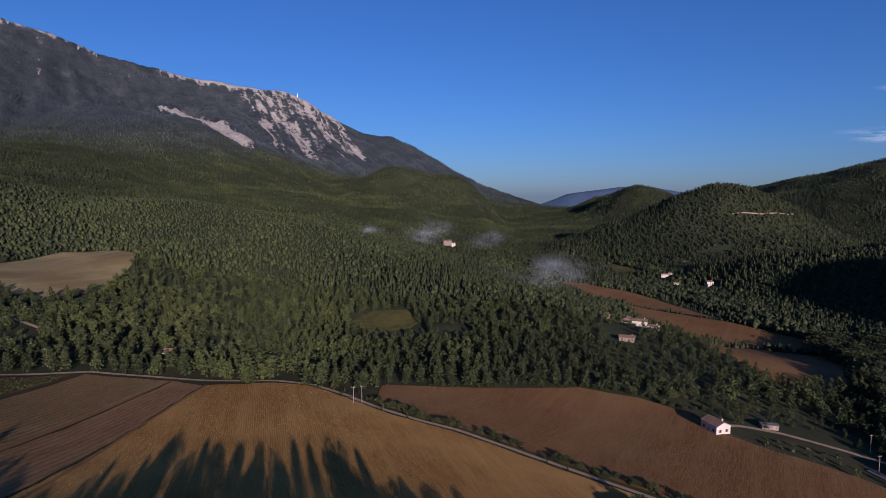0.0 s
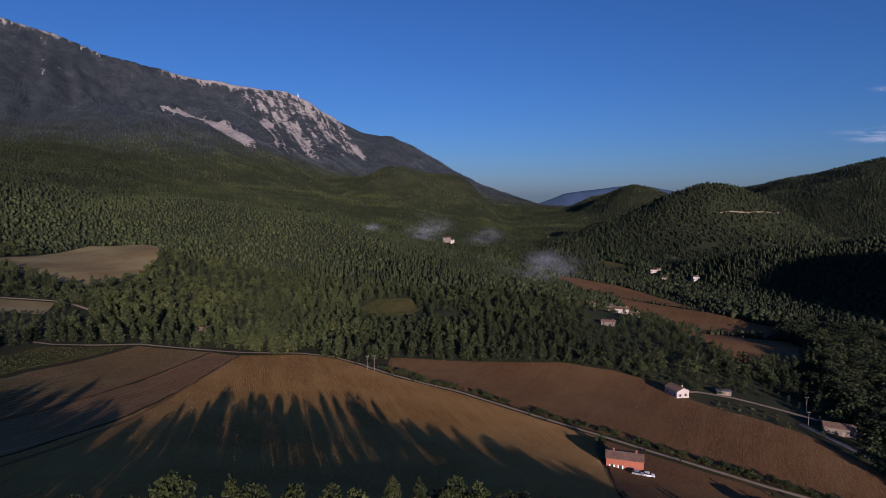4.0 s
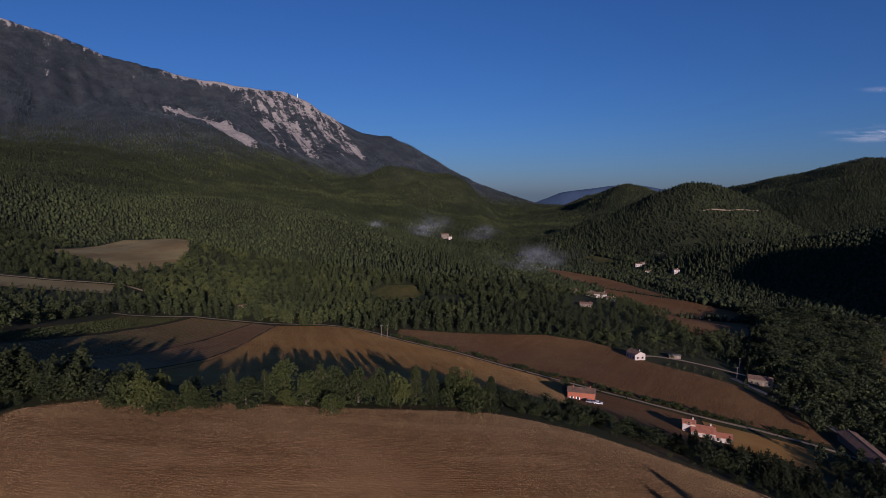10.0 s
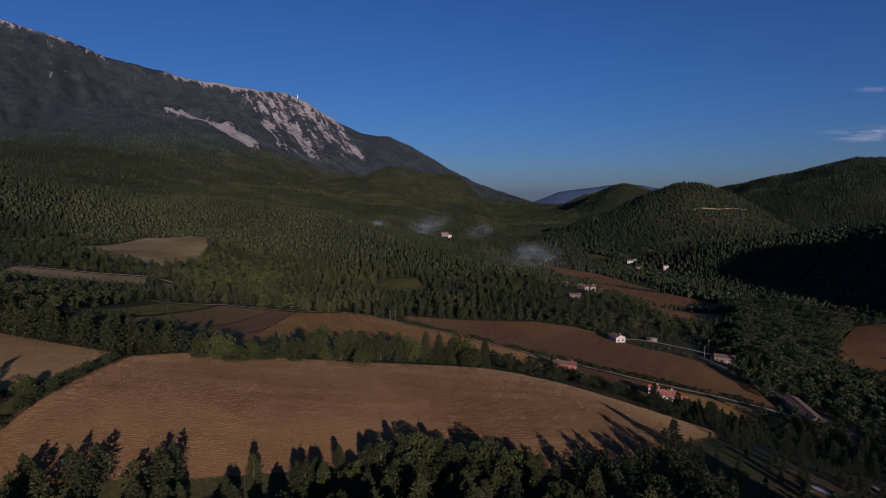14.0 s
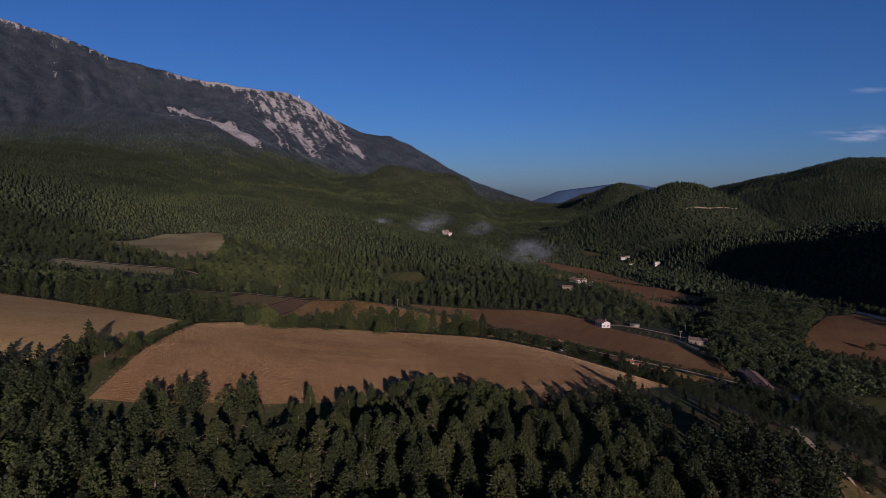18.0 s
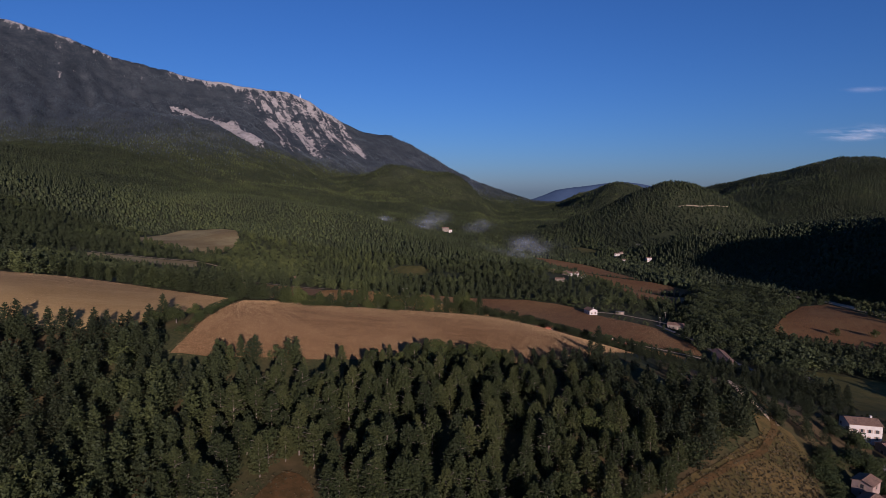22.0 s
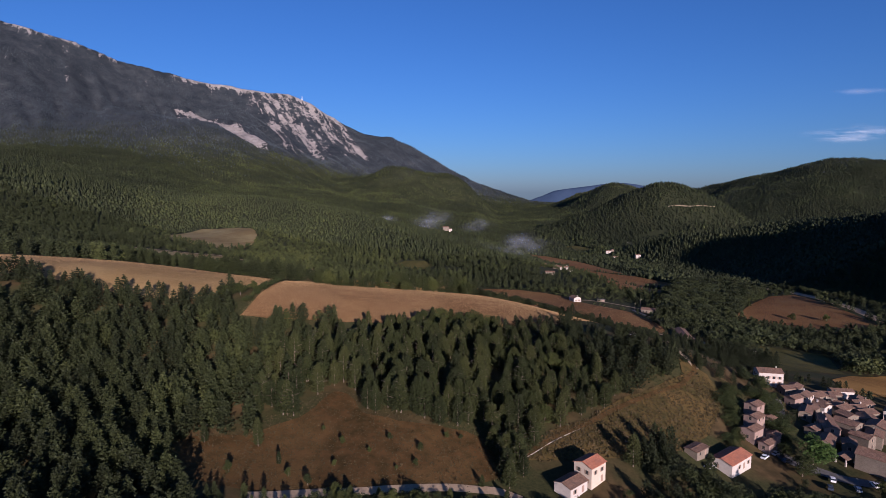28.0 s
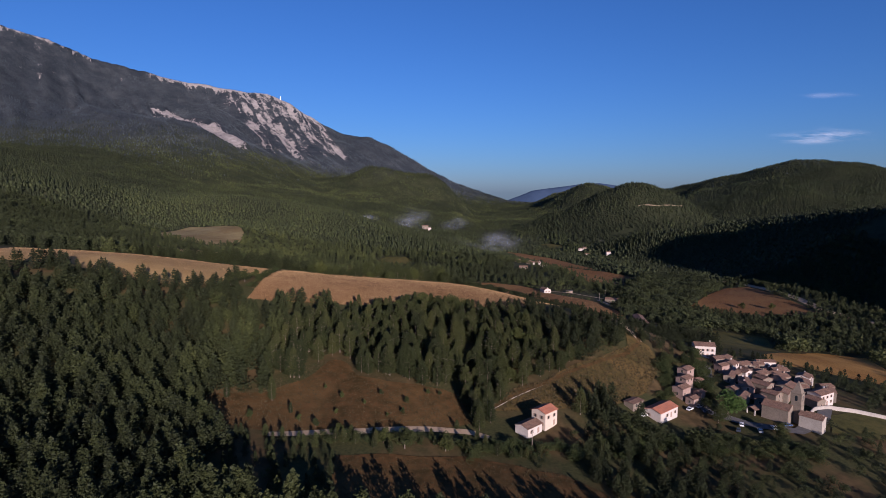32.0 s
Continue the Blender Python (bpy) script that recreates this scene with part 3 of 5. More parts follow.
strip("track_bluff", [(118, -4), (113, -18), (110, -31), (112, -41), (113.5, -50)], 3.0, GRAVEL, "pale stony track over the bluff above the village", "track", 0.45)
drape("scar_bluff", [(107, -44), (112, -48), (118, -52)], [(104, -56), (111, -66), (119, -68)], BANK, "bare reddish earth scar on the bluff", "bank", 0.35)
strip("lane", [(-53, 250), (-36, 238), (-18, 230), (-3, 226), (22, 214), (46, 201), (67, 188), (92, 172), (116, 158), (142, 145), (158, 136), (176, 122), (190, 105)], 2.5, GRAVEL, "narrow pale country lane", "road", 0.42)
strip("track_upper", [(-216, 222), (-207, 224), (-177, 250), (-150, 255), (-124, 257), (-93, 266), (-74, 264), (-53, 251)], 2.6, GRAVEL, "pale gravel farm track along the field", "track", 0.4)
strip("track_field", [(-121, 250), (-117, 185), (-109, 120), (-104, 60)], 1.0, RUT, "dark earth track between two fields", "track", 0.4)
strip("track_strip", [(-139, 252), (-139, 180), (-138, 120), (-138, 60)], 0.9, RUT, "dark earth track between planted rows", "track", 0.4)
strip("track_side", [(-356, 279), (-311, 292), (-262, 308), (-240, 300)], 3.0, GRAVEL, "pale gravel track on the far slope", "track", 0.6)
strip("track_yard", [(122, 266), (136, 268), (152, 262), (172, 248), (186, 236), (196, 222)], 3.2, GRAVEL, "pale gravel yard track past the white house", "track", 0.4)
strip("road_barn", [(170, 228), (176, 205), (184, 180), (186, 150), (190, 120), (194, 100)], 4.0, ASPHALT, "grey asphalt road into the village", "road", 0.4)
strip("road_pale", [(-62, -157), (-51, -155), (-29, -151), (-3, -143), (13, -140), (20, -143)], 3.6, GRAVEL, "wide pale gravel road below the meadow", "road", 0.4)
strip("track_terrace", [(14, -132), (22, -121), (34, -111), (50, -102), (68, -88), (86, -74), (100, -66), (112, -52), (117, -34), (120, -20)], 2.0, MEADOW, "reddish earth track climbing the bank", "track", 0.45)
strip("road_village", [(196, -84), (180, -104), (160, -118), (142, -112), (128, -100), (124, -88), (134, -78), (146, -62), (152, -48)], 5.5, ASPHALT, "grey asphalt street with parked cars", "road", 0.42)
strip("tyre_track", [(-58, -30), (-48, -14), (-30, 12), (-20, 36)], 0.5, RUT, "faint pale tyre track across the tilled knoll", "track", 0.26)


# ---- trees ----
def blades(centres, size, per, rng, lean=0.0):
    """Sprays of needles or leaves: a few small triangles about each centre."""
    c = np.repeat(centres, per, 0)
    n = len(c)
    s = size * rng.uniform(0.65, 1.3, (n, 1))
    a = rng.normal(size=(n, 3))
    a[:, 2] = a[:, 2] * 0.75 + lean
    a /= np.linalg.norm(a, axis=1, keepdims=True)
    b = np.cross(a, rng.normal(size=(n, 3)))
    b /= np.linalg.norm(b, axis=1, keepdims=True)
    j = rng.normal(size=(n, 3)) * size * 0.35
    P = np.stack([c + j + a * s * 1.15, c + j - a * s * 0.6 + b * s * 0.6, c + j - a * s * 0.6 - b * s * 0.6], 1)
    return P.reshape(-1, 3), np.arange(3 * n).reshape(-1, 3)


def pine_centres(rng, whorls, arms, beads):
    """A pine of height 1: a pointed cone of upswept tiers, uneven from side to side."""
    out = []
    for k in range(whorls):
        h = 0.12 + 0.83 * (k + rng.uniform(-0.25, 0.25)) / whorls
        reach = 0.255 * ((1.02 - h) / 0.86) ** 0.68 * (0.7 if h < 0.24 else 1.0)
        turn = rng.uniform(0, 6.28)
        for arm in range(arms):
            ang = turn + 6.283 * (arm + rng.uniform(-0.3, 0.3)) / arms
            r = reach * rng.uniform(0.62, 1.15)
            f = np.linspace(0.35, 1.0, beads) + rng.uniform(-0.05, 0.05, beads)
            out.append(np.stack([r * f * math.cos(ang), r * f * math.sin(ang), h + 0.10 * reach / 0.27 * (f - 0.6) + 0.008 * rng.uniform(-1, 1, beads)], -1))
    out.append(np.stack([rng.normal(0, 0.006, 8), rng.normal(0, 0.006, 8), np.linspace(0.88, 1.0, 8)], -1))
    return np.concatenate(out)


def oak_centres(rng, lobes, beads, tall=1.0):
    """A broad-leaved crown of height 1: several billows about a short trunk."""
    out = []
    for k in range(lobes):
        ang, f = rng.uniform(0, 6.28), (k + 0.5) / lobes
        h = 0.30 + 0.48 * f + rng.uniform(-0.06, 0.06)
        r = 0.27 * tall * math.sin(math.pi * min(0.95, 0.25 + 0.68 * f)) * rng.uniform(0.5, 1.1)
        size = (0.24 - 0.08 * f) * rng.uniform(0.8, 1.15) * tall ** 0.4
        d = rng.normal(size=(beads, 3))
        d /= np.linalg.norm(d, axis=1, keepdims=True)
        d *= size * rng.uniform(0.72, 1.05, (beads, 1))
        d[:, 2] *= 0.85
        out.append(np.array([r * math.cos(ang), r * math.sin(ang), h]) + d)
    return np.concatenate(out)


def far_tree(rng, kind, rings, n, size):
    """A tree far off, height 1: an uneven faceted crown with a few leaf masses standing out of it."""
    P, F = [(rng.normal(0, 0.02), rng.normal(0, 0.02), 0.94)], []
    for k in range(1, rings + 1):
        f = k / rings
        h = 0.94 - 0.80 * f
        wide = 0.20 * f ** 0.75 if kind == "pine" else 0.30 * math.sin(math.pi * (0.14 + 0.58 * f))
        turn = rng.uniform(0, 6.283)
        for j in range(5):
            q, a = wide * rng.uniform(0.65, 1.3), turn + 6.283 * j / 5
            P.append((q * math.cos(a), q * math.sin(a), h + rng.uniform(-0.08, 0.08)))
    F += [(0, 1 + j, 1 + (j + 1) % 5) for j in range(5)]
    for k in range(rings - 1):
        for j in range(5):
            a, b, c, d = 1 + 5 * k + j, 1 + 5 * k + (j + 1) % 5, 6 + 5 * k + j, 6 + 5 * k + (j + 1) % 5
            F += [(a, c, b), (b, c, d)]
    u, a = rng.uniform(0, 1, n), rng.uniform(0, 6.283, n)
    h = 0.16 + 0.78 * u
    r = (0.23 * ((1.02 - h) / 0.86) ** 0.75 if kind == "pine" else 0.33 * np.sqrt(np.clip(1 - ((h - 0.54) / 0.44) ** 2, 0.02, 1))) * rng.uniform(0.75, 1.1, n)
    V, T = blades(np.stack([r * np.cos(a), r * np.sin(a), h], -1), size, 1, rng, 0.5)
    return np.concatenate([np.array(P), V]), np.concatenate([np.array(F), T + len(P)])


def trunk_mesh(name, height, radius, rng, limbs):
    P, F = [], []

    def limb(a, b, ra, rb, n=6):
        a, b = np.array(a), np.array(b)
        way = (b - a) / np.linalg.norm(b - a)
        u = np.cross(way, (0.31, 0.95, 0.1))
        u /= np.linalg.norm(u)
        v = np.cross(way, u)
        base = len(P)
        for c, r in ((a, ra), ((a + b) / 2 + rng.normal(0, ra * 0.25, 3), (ra + rb) / 2), (b, rb)):
            P.extend(c + r * (math.cos(6.283 * i / n) * u + math.sin(6.283 * i / n) * v) for i in range(n))
        for k in (0, 1):
            F.extend((base + k * n + i, base + k * n + (i + 1) % n, base + (k + 1) * n + (i + 1) % n, base + (k + 1) * n + i) for i in range(n))

    limb((0, 0, -0.6), (rng.normal(0, 0.1), rng.normal(0, 0.1), height), radius, radius * 0.25)
    for k in range(limbs):
        h, a = height * rng.uniform(0.3, 0.85), rng.uniform(0, 6.28)
        limb((0, 0, h), (height * 0.2 * math.cos(a), height * 0.2 * math.sin(a), h + height * 0.1), radius * 0.4, radius * 0.12, 4)
    return smooth(sheet(name, np.array(P), F, BARK))


rng = np.random.default_rng(7)
TREES = {"pine": [], "oak": []}     # crown and trunk meshes for single trees, 10 m tall
for kind, n in (("pine", 6), ("oak", 4)):
    for k in range(n):
        c = pine_centres(rng, 22, 9, 6) if kind == "pine" else oak_centres(rng, 12, 95)
        P, F = blades(c * 10, 0.20 if kind == "pine" else 0.26, 3, rng, 0.55 if kind == "pine" else 0.1)
        TREES[kind].append((sheet(kind + "_crown", P, F, PINE if kind == "pine" else OAK),
                            trunk_mesh(kind + "_trunk", 9.3 if kind == "pine" else 6.0, 0.17 if kind == "pine" else 0.24, rng, 8 if kind == "pine" else 6)))


def template(kind, grade):
    if grade == "near":
        c = pine_centres(rng, 13, 6, 4) if kind == "pine" else oak_centres(rng, 8, 28)
        return blades(c, 0.029 if kind == "pine" else 0.036, 3, rng, 0.5 if kind == "pine" else 0.1)
    if grade == "mid":
        c = pine_centres(rng, 9, 5, 2) if kind == "pine" else oak_centres(rng, 7, 12)
        return blades(c, 0.062 if kind == "pine" else 0.075, 2, rng, 0.45)
    return far_tree(rng, kind, 2, 9, 0.10) if grade == "far" else far_tree(rng, kind, 1, 3, 0.16)


SHAPES = {(k, g): [template(k, g) for _ in range(5)] for k in ("pine", "oak") for g in ("near", "mid", "far", "dot")}


def woods(name, spots, grade, material, label):
    """spots: rows of x, y, height, width factor, tone, kind (0 pine, 1 broad-leaved). One joined mesh of many trees."""
    spots = np.asarray(spots)
    r = np.random.default_rng(len(spots))
    Ps, Fs, Ts, base = [], [], [], 0
    pick = r.integers(0, 5, len(spots))
    for kind, k in (("pine", 0), ("oak", 1)):
        for v in range(5):
            s = spots[(spots[:, 5] == k) & (pick == v)]
            if not len(s):
                continue
            V, F = SHAPES[kind, grade][v]
            a = r.uniform(0, 6.283, len(s))
            ca, sa, h, w = np.cos(a)[:, None], np.sin(a)[:, None], s[:, 2, None], (s[:, 2] * s[:, 3])[:, None]
            X = (V[None, :, 0] * ca - V[None, :, 1] * sa) * w + s[:, 0, None]
            Y = (V[None, :, 0] * sa + V[None, :, 1] * ca) * w + s[:, 1, None]
            Z = V[None, :, 2] * h + lie(s[:, 0], s[:, 1])[:, None] - 0.05 * h
            Ps.append(np.stack([X, Y, Z], -1).reshape(-1, 3))
            Fs.append((F[None] + (base + np.arange(len(s)) * len(V))[:, None, None]).reshape(-1, 3))
            Ts.append(np.repeat(s[:, 4], len(V)))
            base += len(s) * len(V)
    me = sheet(name, np.concatenate(Ps), np.concatenate(Fs), material, (("tone", np.concatenate(Ts)),))
    return tagged(new(name, me), label, "woodland", kind="stuff")


def inside(x, y, outline):
    hit, n = np.zeros(len(x), bool), len(outline)
    for i in range(n):
        (x1, y1), (x2, y2) = outline[i], outline[(i + 1) % n]
        if y1 != y2:
            hit ^= ((y1 > y) != (y2 > y)) & (x < (x2 - x1) * (y - y1) / (y2 - y1) + x1)
    return hit


# open ground round houses, yards and clearings: x, y, radius
CLEAR = [(62, 155, 17), (106, 126, 24), (124, 260, 14), (160, 245, 24), (180, 128, 15), (181, 142, 10), (179, 114, 10), (183, 221, 12), (-161, 290, 9), (146, 455, 20), (115, 392, 13), (45, -132, 17), (30, -140, 12), (102, -108, 24),
         (121, -82, 13), (128, -70, 9), (157, -30, 13), (170, -50, 24), (190, -40, 24), (185, -75, 26), (150, -108, 24), (165, -90, 22), (200, -90, 24), (215, -60, 18), (374, 845, 14), (337, 872, 13), (336, 918, 14),
         (-24, 1006, 11), (-52, 395, 26), (-150, 322, 10), (78, 105, 12), (135, 88, 13), (-8, 400, 16), (122, 420, 16), (150, 20, 9), (205, -140, 20), (212, 22, 20), (232, 40, 18), (250, 62, 14), (262, 36, 16), (140, 320, 9)]


def free(x, y):
    ok = np.ones(len(x), bool)
    for poly in BLOCKED:
        lo, hi = poly.min(0) - 1, poly.max(0) + 1
        near = (x > lo[0]) & (x < hi[0]) & (y > lo[1]) & (y < hi[1]) & ok
        if near.any():
            i = np.flatnonzero(near)
            ok[i[inside(x[i], y[i], poly)]] = False
    for a, b, r in CLEAR:
        ok &= (x - a) ** 2 + (y - b) ** 2 > r * r
    return ok


def line_gap(x, y, line):
    """Distance to a line on the plan."""
    p = along(line, 60)
    return np.sqrt(((x[:, None] - p[None, :, 0]) ** 2 + (y[:, None] - p[None, :, 1]) ** 2).min(1))


def forest_edge(x):
    """Where the wood on the slope begins below the upper fields."""
    return np.interp(x, [-260, -160, -100, -60, -30, 0, 30, 60, 90, 112], [-58, -58, -58, -50, -38, -30, -28, -18, 4, 4])


def lowered(x, y, h, r):
    """Scrub instead of tall trees along lanes, field edges and gardens."""
    lane = line_gap(x, y, [(-53, 250), (-4, 226), (46, 201), (92, 172), (142, 145), (176, 122)])
    h = np.where(lane < 13, h * 0.24, h)
    h = np.where((y > forest_edge(x) - 10) & (y < 12) & (y > -80) & (x < 112), h * np.where(x < -104, 0.9, np.where(x < -14, 0.66, 0.8)), h)
    h = np.where((x > -72) & (x < 125) & (y > -202) & (y < -138), h * np.where(x > 48, 0.65, 0.42), h)
    h = np.where((x > -114) & (x < -94) & (y > -50) & (y < 16), h * 0.35, h)
    h = np.where((x > 112) & (y < 40), h * 0.66, h)
    h = np.where((x > 100) & (x < 190) & (y > 205) & (y < 300), h * 0.45, h)
    h = np.where((x > 60) & (x < 150) & (y > 85) & (y < 150), h * 0.5, h)
    h = np.where((x > -390) & (x < -225) & (y > 205) & (y < 290), h * 0.42, h)
    h = np.where((x > 12) & (x < 85) & (y > 50) & (y < 165), h * 0.42, h)
    h = np.where((x > 62) & (x < 140) & (y > -42) & (y < 45), h * 0.36, h)
    h = np.where((x > 95) & (x < 235) & (y > 318) & (y < 480), h * 0.78, h)
    h = np.where((x > 200) & (x < 300) & (y > 560) & (y < 760), h * 0.6, h)
    return h


def scatter(x0, x1, y0, y1, step, seed):
    r = np.random.default_rng(seed)
    X, Y = np.meshgrid(np.arange(x0, x1, step), np.arange(y0, y1, step))
    x = (X + r.uniform(-0.62, 0.62, X.shape) * step).ravel()
    y = (Y + r.uniform(-0.62, 0.62, X.shape) * step).ravel()
    ok = free(x, y)
    return x[ok], y[ok], r


def character(x, y, r):
    """Share of pines, tree height and leaf tone by place."""
    n1, n2 = fractal(x, y, 120, 3), fractal(x + 400, y, 45, 3)
    pine = np.clip(0.5 + 3.2 * (n1 - 0.44), 0.05, 0.95)
    hill = np.exp(-((x + 330) / 250) ** 2 - ((y - 760) / 320) ** 2)            # low oak coppice on the round hill
    spur = np.exp(-((x + 20) / 130) ** 2 - ((y - 520) / 170) ** 2)             # pines on the spur
    river = np.clip(1 - np.abs(x - np.interp(y, [-300, 0, 200, 300, 600, 900], [330, 300, 240, 262, 330, 330])) / 45, 0, 1)
    fir = 1 / (1 + np.exp((x + 490 + 0.5 * (y - 500)) / 40))                      # dark firs on the far left slopes
    front = ((y < 30) & (y > -230) & (x < 112)).astype(float)
    pine = np.clip(pine - 1.0 * hill + 0.6 * spur - 0.9 * river + 0.62 * front + 0.6 * fir, 0.03, 0.95)
    kind = (r.uniform(size=len(x)) > pine).astype(float)
    height = (9.5 + 5 * (n2 - 0.4)) * (1 - 0.45 * hill) * r.uniform(0.78, 1.18, len(x)) * np.where(kind > 0, 0.82, 1.0)
    height = height * (1 + 0.35 * river) * (1 + 0.28 * front)
    # leaf tone drops on the eastern hills and high ridge, painting in their shade
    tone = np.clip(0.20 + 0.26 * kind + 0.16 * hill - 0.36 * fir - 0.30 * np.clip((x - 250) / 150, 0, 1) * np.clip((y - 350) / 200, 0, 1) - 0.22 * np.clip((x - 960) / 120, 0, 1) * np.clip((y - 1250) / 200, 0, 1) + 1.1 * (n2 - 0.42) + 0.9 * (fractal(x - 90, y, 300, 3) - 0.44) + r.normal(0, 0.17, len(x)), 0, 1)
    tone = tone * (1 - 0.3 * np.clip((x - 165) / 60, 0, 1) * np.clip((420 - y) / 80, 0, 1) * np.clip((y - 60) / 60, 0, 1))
    return kind, height, tone


def grown(x, y, r, widen=1.0):
    kind, height, tone = character(x, y, r)
    height = lowered(x, y, height, r)
    return np.stack([x, y, height, widen * np.where(kind > 0, r.uniform(1.05, 1.4, len(x)), r.uniform(1.0, 1.32, len(x))), tone, kind], -1)


def in_view(x, y, spread=0.92, extra=60):
    return np.abs(x + 10) < spread * (y + 360) + extra


# single trees on the slope that the flight looks down on; the rest of the wood joined
x, y, r = scatter(-215, 125, -235, 36, 5.7, 11)
ok = (fractal(x, y, 26, 2) > 0.16) & ((y < forest_edge(x) - 6) | (r.uniform(size=len(x)) < np.where((x < -14) & (x > -104), 0.7, 1.0)))
near = grown(x[ok], y[ok], r)
order = np.argsort(np.hypot(near[:, 0] + 5, near[:, 1] + 95))
single, rest = near[order[:340]], near[order[340:]]
counts = {"pine": 0, "oak": 0}
FIRST = {}
for x0, y0, h, w, tone, kind in single:
    k = "oak" if kind else "pine"
    counts[k] += 1
    v = counts[k] % len(TREES[k])
    m = pose(x0, y0, float(lie(x0, y0)) - 0.1, 0, 0, 57.0 * counts[k])
    s = h / 10
    if (k, v) not in FIRST:
        base = new("pine_tree" if k == "pine" else "oak_tree")
        for part_name, me in zip(("crown", "trunk"), TREES[k][v]):
            new(part_name, me).parent = base
        tagged(base, "dark green pine with a pale trunk on the slope" if k == "pine" else "round green broad-leaved tree among the pines", "tree", "pines on the slope" if k == "pine" else "oaks on the slope")
        FIRST[k, v] = base
        base.matrix_basis = m @ Matrix.Diagonal((s * w, s * w, s, 1))
    else:
        t = copy_thing(FIRST[k, v], m)
        t.scale = (s * w, s * w, s)
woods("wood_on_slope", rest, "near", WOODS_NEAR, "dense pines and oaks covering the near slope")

x, y, r = scatter(112, 420, -240, 40, 6.6, 12)
ok = (fractal(x, y, 40, 2) > 0.2) & in_view(x, y, 0.9, 40)
village = grown(x[ok], y[ok], r)
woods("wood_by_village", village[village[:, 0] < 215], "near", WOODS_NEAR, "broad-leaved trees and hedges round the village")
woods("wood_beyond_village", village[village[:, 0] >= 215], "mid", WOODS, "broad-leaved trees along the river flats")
x, y, r = scatter(-420, 480, 36, 230, 6.8, 13)
ok = (x < -209) | (x > 176) | (fractal(x, y, 30, 2) > 0.15)
ok &= in_view(x, y) & ~((x > -205) & (x < 70) & (y < 84))
fields = grown(x[ok], y[ok], r)
close = (fields[:, 1] < 110) & (np.abs(fields[:, 0]) < 215)
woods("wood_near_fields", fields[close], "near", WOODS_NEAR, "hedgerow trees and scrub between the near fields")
woods("wood_by_fields", fields[~close], "mid", WOODS, "hedgerow trees and woodland round the fields")
r = np.random.default_rng(33)
p = np.concatenate([along([(-84, 40), (-60, 50), (-30, 60), (0, 68), (26, 72), (48, 76)], 26), along([(-290, 46), (-230, 50), (-200, 46), (-150, 36), (-112, 24), (-92, 24)], 70), along([(-240, 58), (-150, 46), (-110, 36), (-90, 36)], 44), along([(66, 62), (90, 54), (108, 66), (120, 84)], 18)])
p = p + r.normal(0, 1.8, p.shape)
rows = grown(p[:, 0], p[:, 1], r, 0.9)
rows[:, 2] = np.where(p[:, 0] < -86, r.uniform(6.5, 11.0, len(p)), r.uniform(4.0, 8.0, len(p)))
rows[:, 4] -= 0.05
rows[:, 5] = (r.uniform(size=len(p)) < 0.6)
p = along([(8, 60), (40, 65), (66, 57), (90, 46), (112, 36)], 130) + r.normal(0, 5.5, (130, 2)) + (0, 6)
belt = grown(p[:, 0], p[:, 1], r, 1.15)
belt[:, 2] = r.uniform(3.0, 7.0, len(p))
belt[:, 4] += 0.15
rows = np.concatenate([rows, belt])
woods("hedge_trees", rows, "near", WOODS_NEAR, "row of tall hedge trees behind the knoll field")
x, y, r = scatter(190, 410, 185, 545, 7.6, 41)
ok = inside(x, y, [(196, 215), (215, 190), (262, 235), (335, 340), (385, 400), (402, 520), (330, 540), (290, 430), (240, 330)])
rows = grown(x[ok], y[ok], r, 1.3)
rows[:, 2], rows[:, 5] = r.uniform(10.0, 18.0, len(rows)), (r.uniform(size=len(rows)) < 0.85)
rows[:, 4] = np.clip(r.normal(0.26, 0.14, len(rows)), 0, 1)
woods("wood_by_river", rows, "near", WOODS, "tall leafy poplars and willows along the river")
x, y, r = scatter(-800, 620, 230, 480, 6.6, 14)
ok = in_view(x, y)
rows = grown(x[ok], y[ok], r, 1.0)
rows[:, 4] += 0.14
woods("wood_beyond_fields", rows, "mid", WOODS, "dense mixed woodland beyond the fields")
x, y, r = scatter(-1100, 1000, 480, 900, 4.7, 15)
ok = in_view(x, y)
rows = grown(x[ok], y[ok], r, 0.92)
rows[:, 4] *= 0.6
rows[:, 2] *= 0.85 * r.uniform(0.55, 1.3, len(rows))
woods("wood_on_hill", rows, "far", WOODS, "green coppice and pines on the rounded hill")
x, y, r = scatter(-2000, 1900, 900, 1900, 6.2, 16)
ok = in_view(x, y) & (rock_share(x, y, lie(x, y)) < 0.3)
rows = grown(x[ok], y[ok], r, 1.05)
rows[:, 2] *= 0.85 * r.uniform(0.6, 1.3, len(rows))
rows[:, 4] = 0.75 * rows[:, 4] + 1.1 * (fractal(rows[:, 0], rows[:, 1], 80, 3) - 0.44) + r.normal(0, 0.12, len(rows))
woods("wood_on_mountain", rows, "dot", WOODS, "continuous forest on the mountain's lower slopes")
x, y, r = scatter(-3100, 2500, 1900, 4420, 10.5, 17)
ok = in_view(x, y) & (rock_share(x, y, lie(x, y)) < 0.26) & (lie(x, y) < 960)
rows = grown(x[ok], y[ok], r, 1.15)
rows[:, 2] *= 0.95
# trees above this height take the leaf colour that has haze in it
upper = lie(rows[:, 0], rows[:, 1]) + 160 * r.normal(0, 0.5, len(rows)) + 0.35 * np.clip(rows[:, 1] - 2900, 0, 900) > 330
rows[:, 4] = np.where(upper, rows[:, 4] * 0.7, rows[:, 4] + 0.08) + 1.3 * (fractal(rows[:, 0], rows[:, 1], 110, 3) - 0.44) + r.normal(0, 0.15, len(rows))
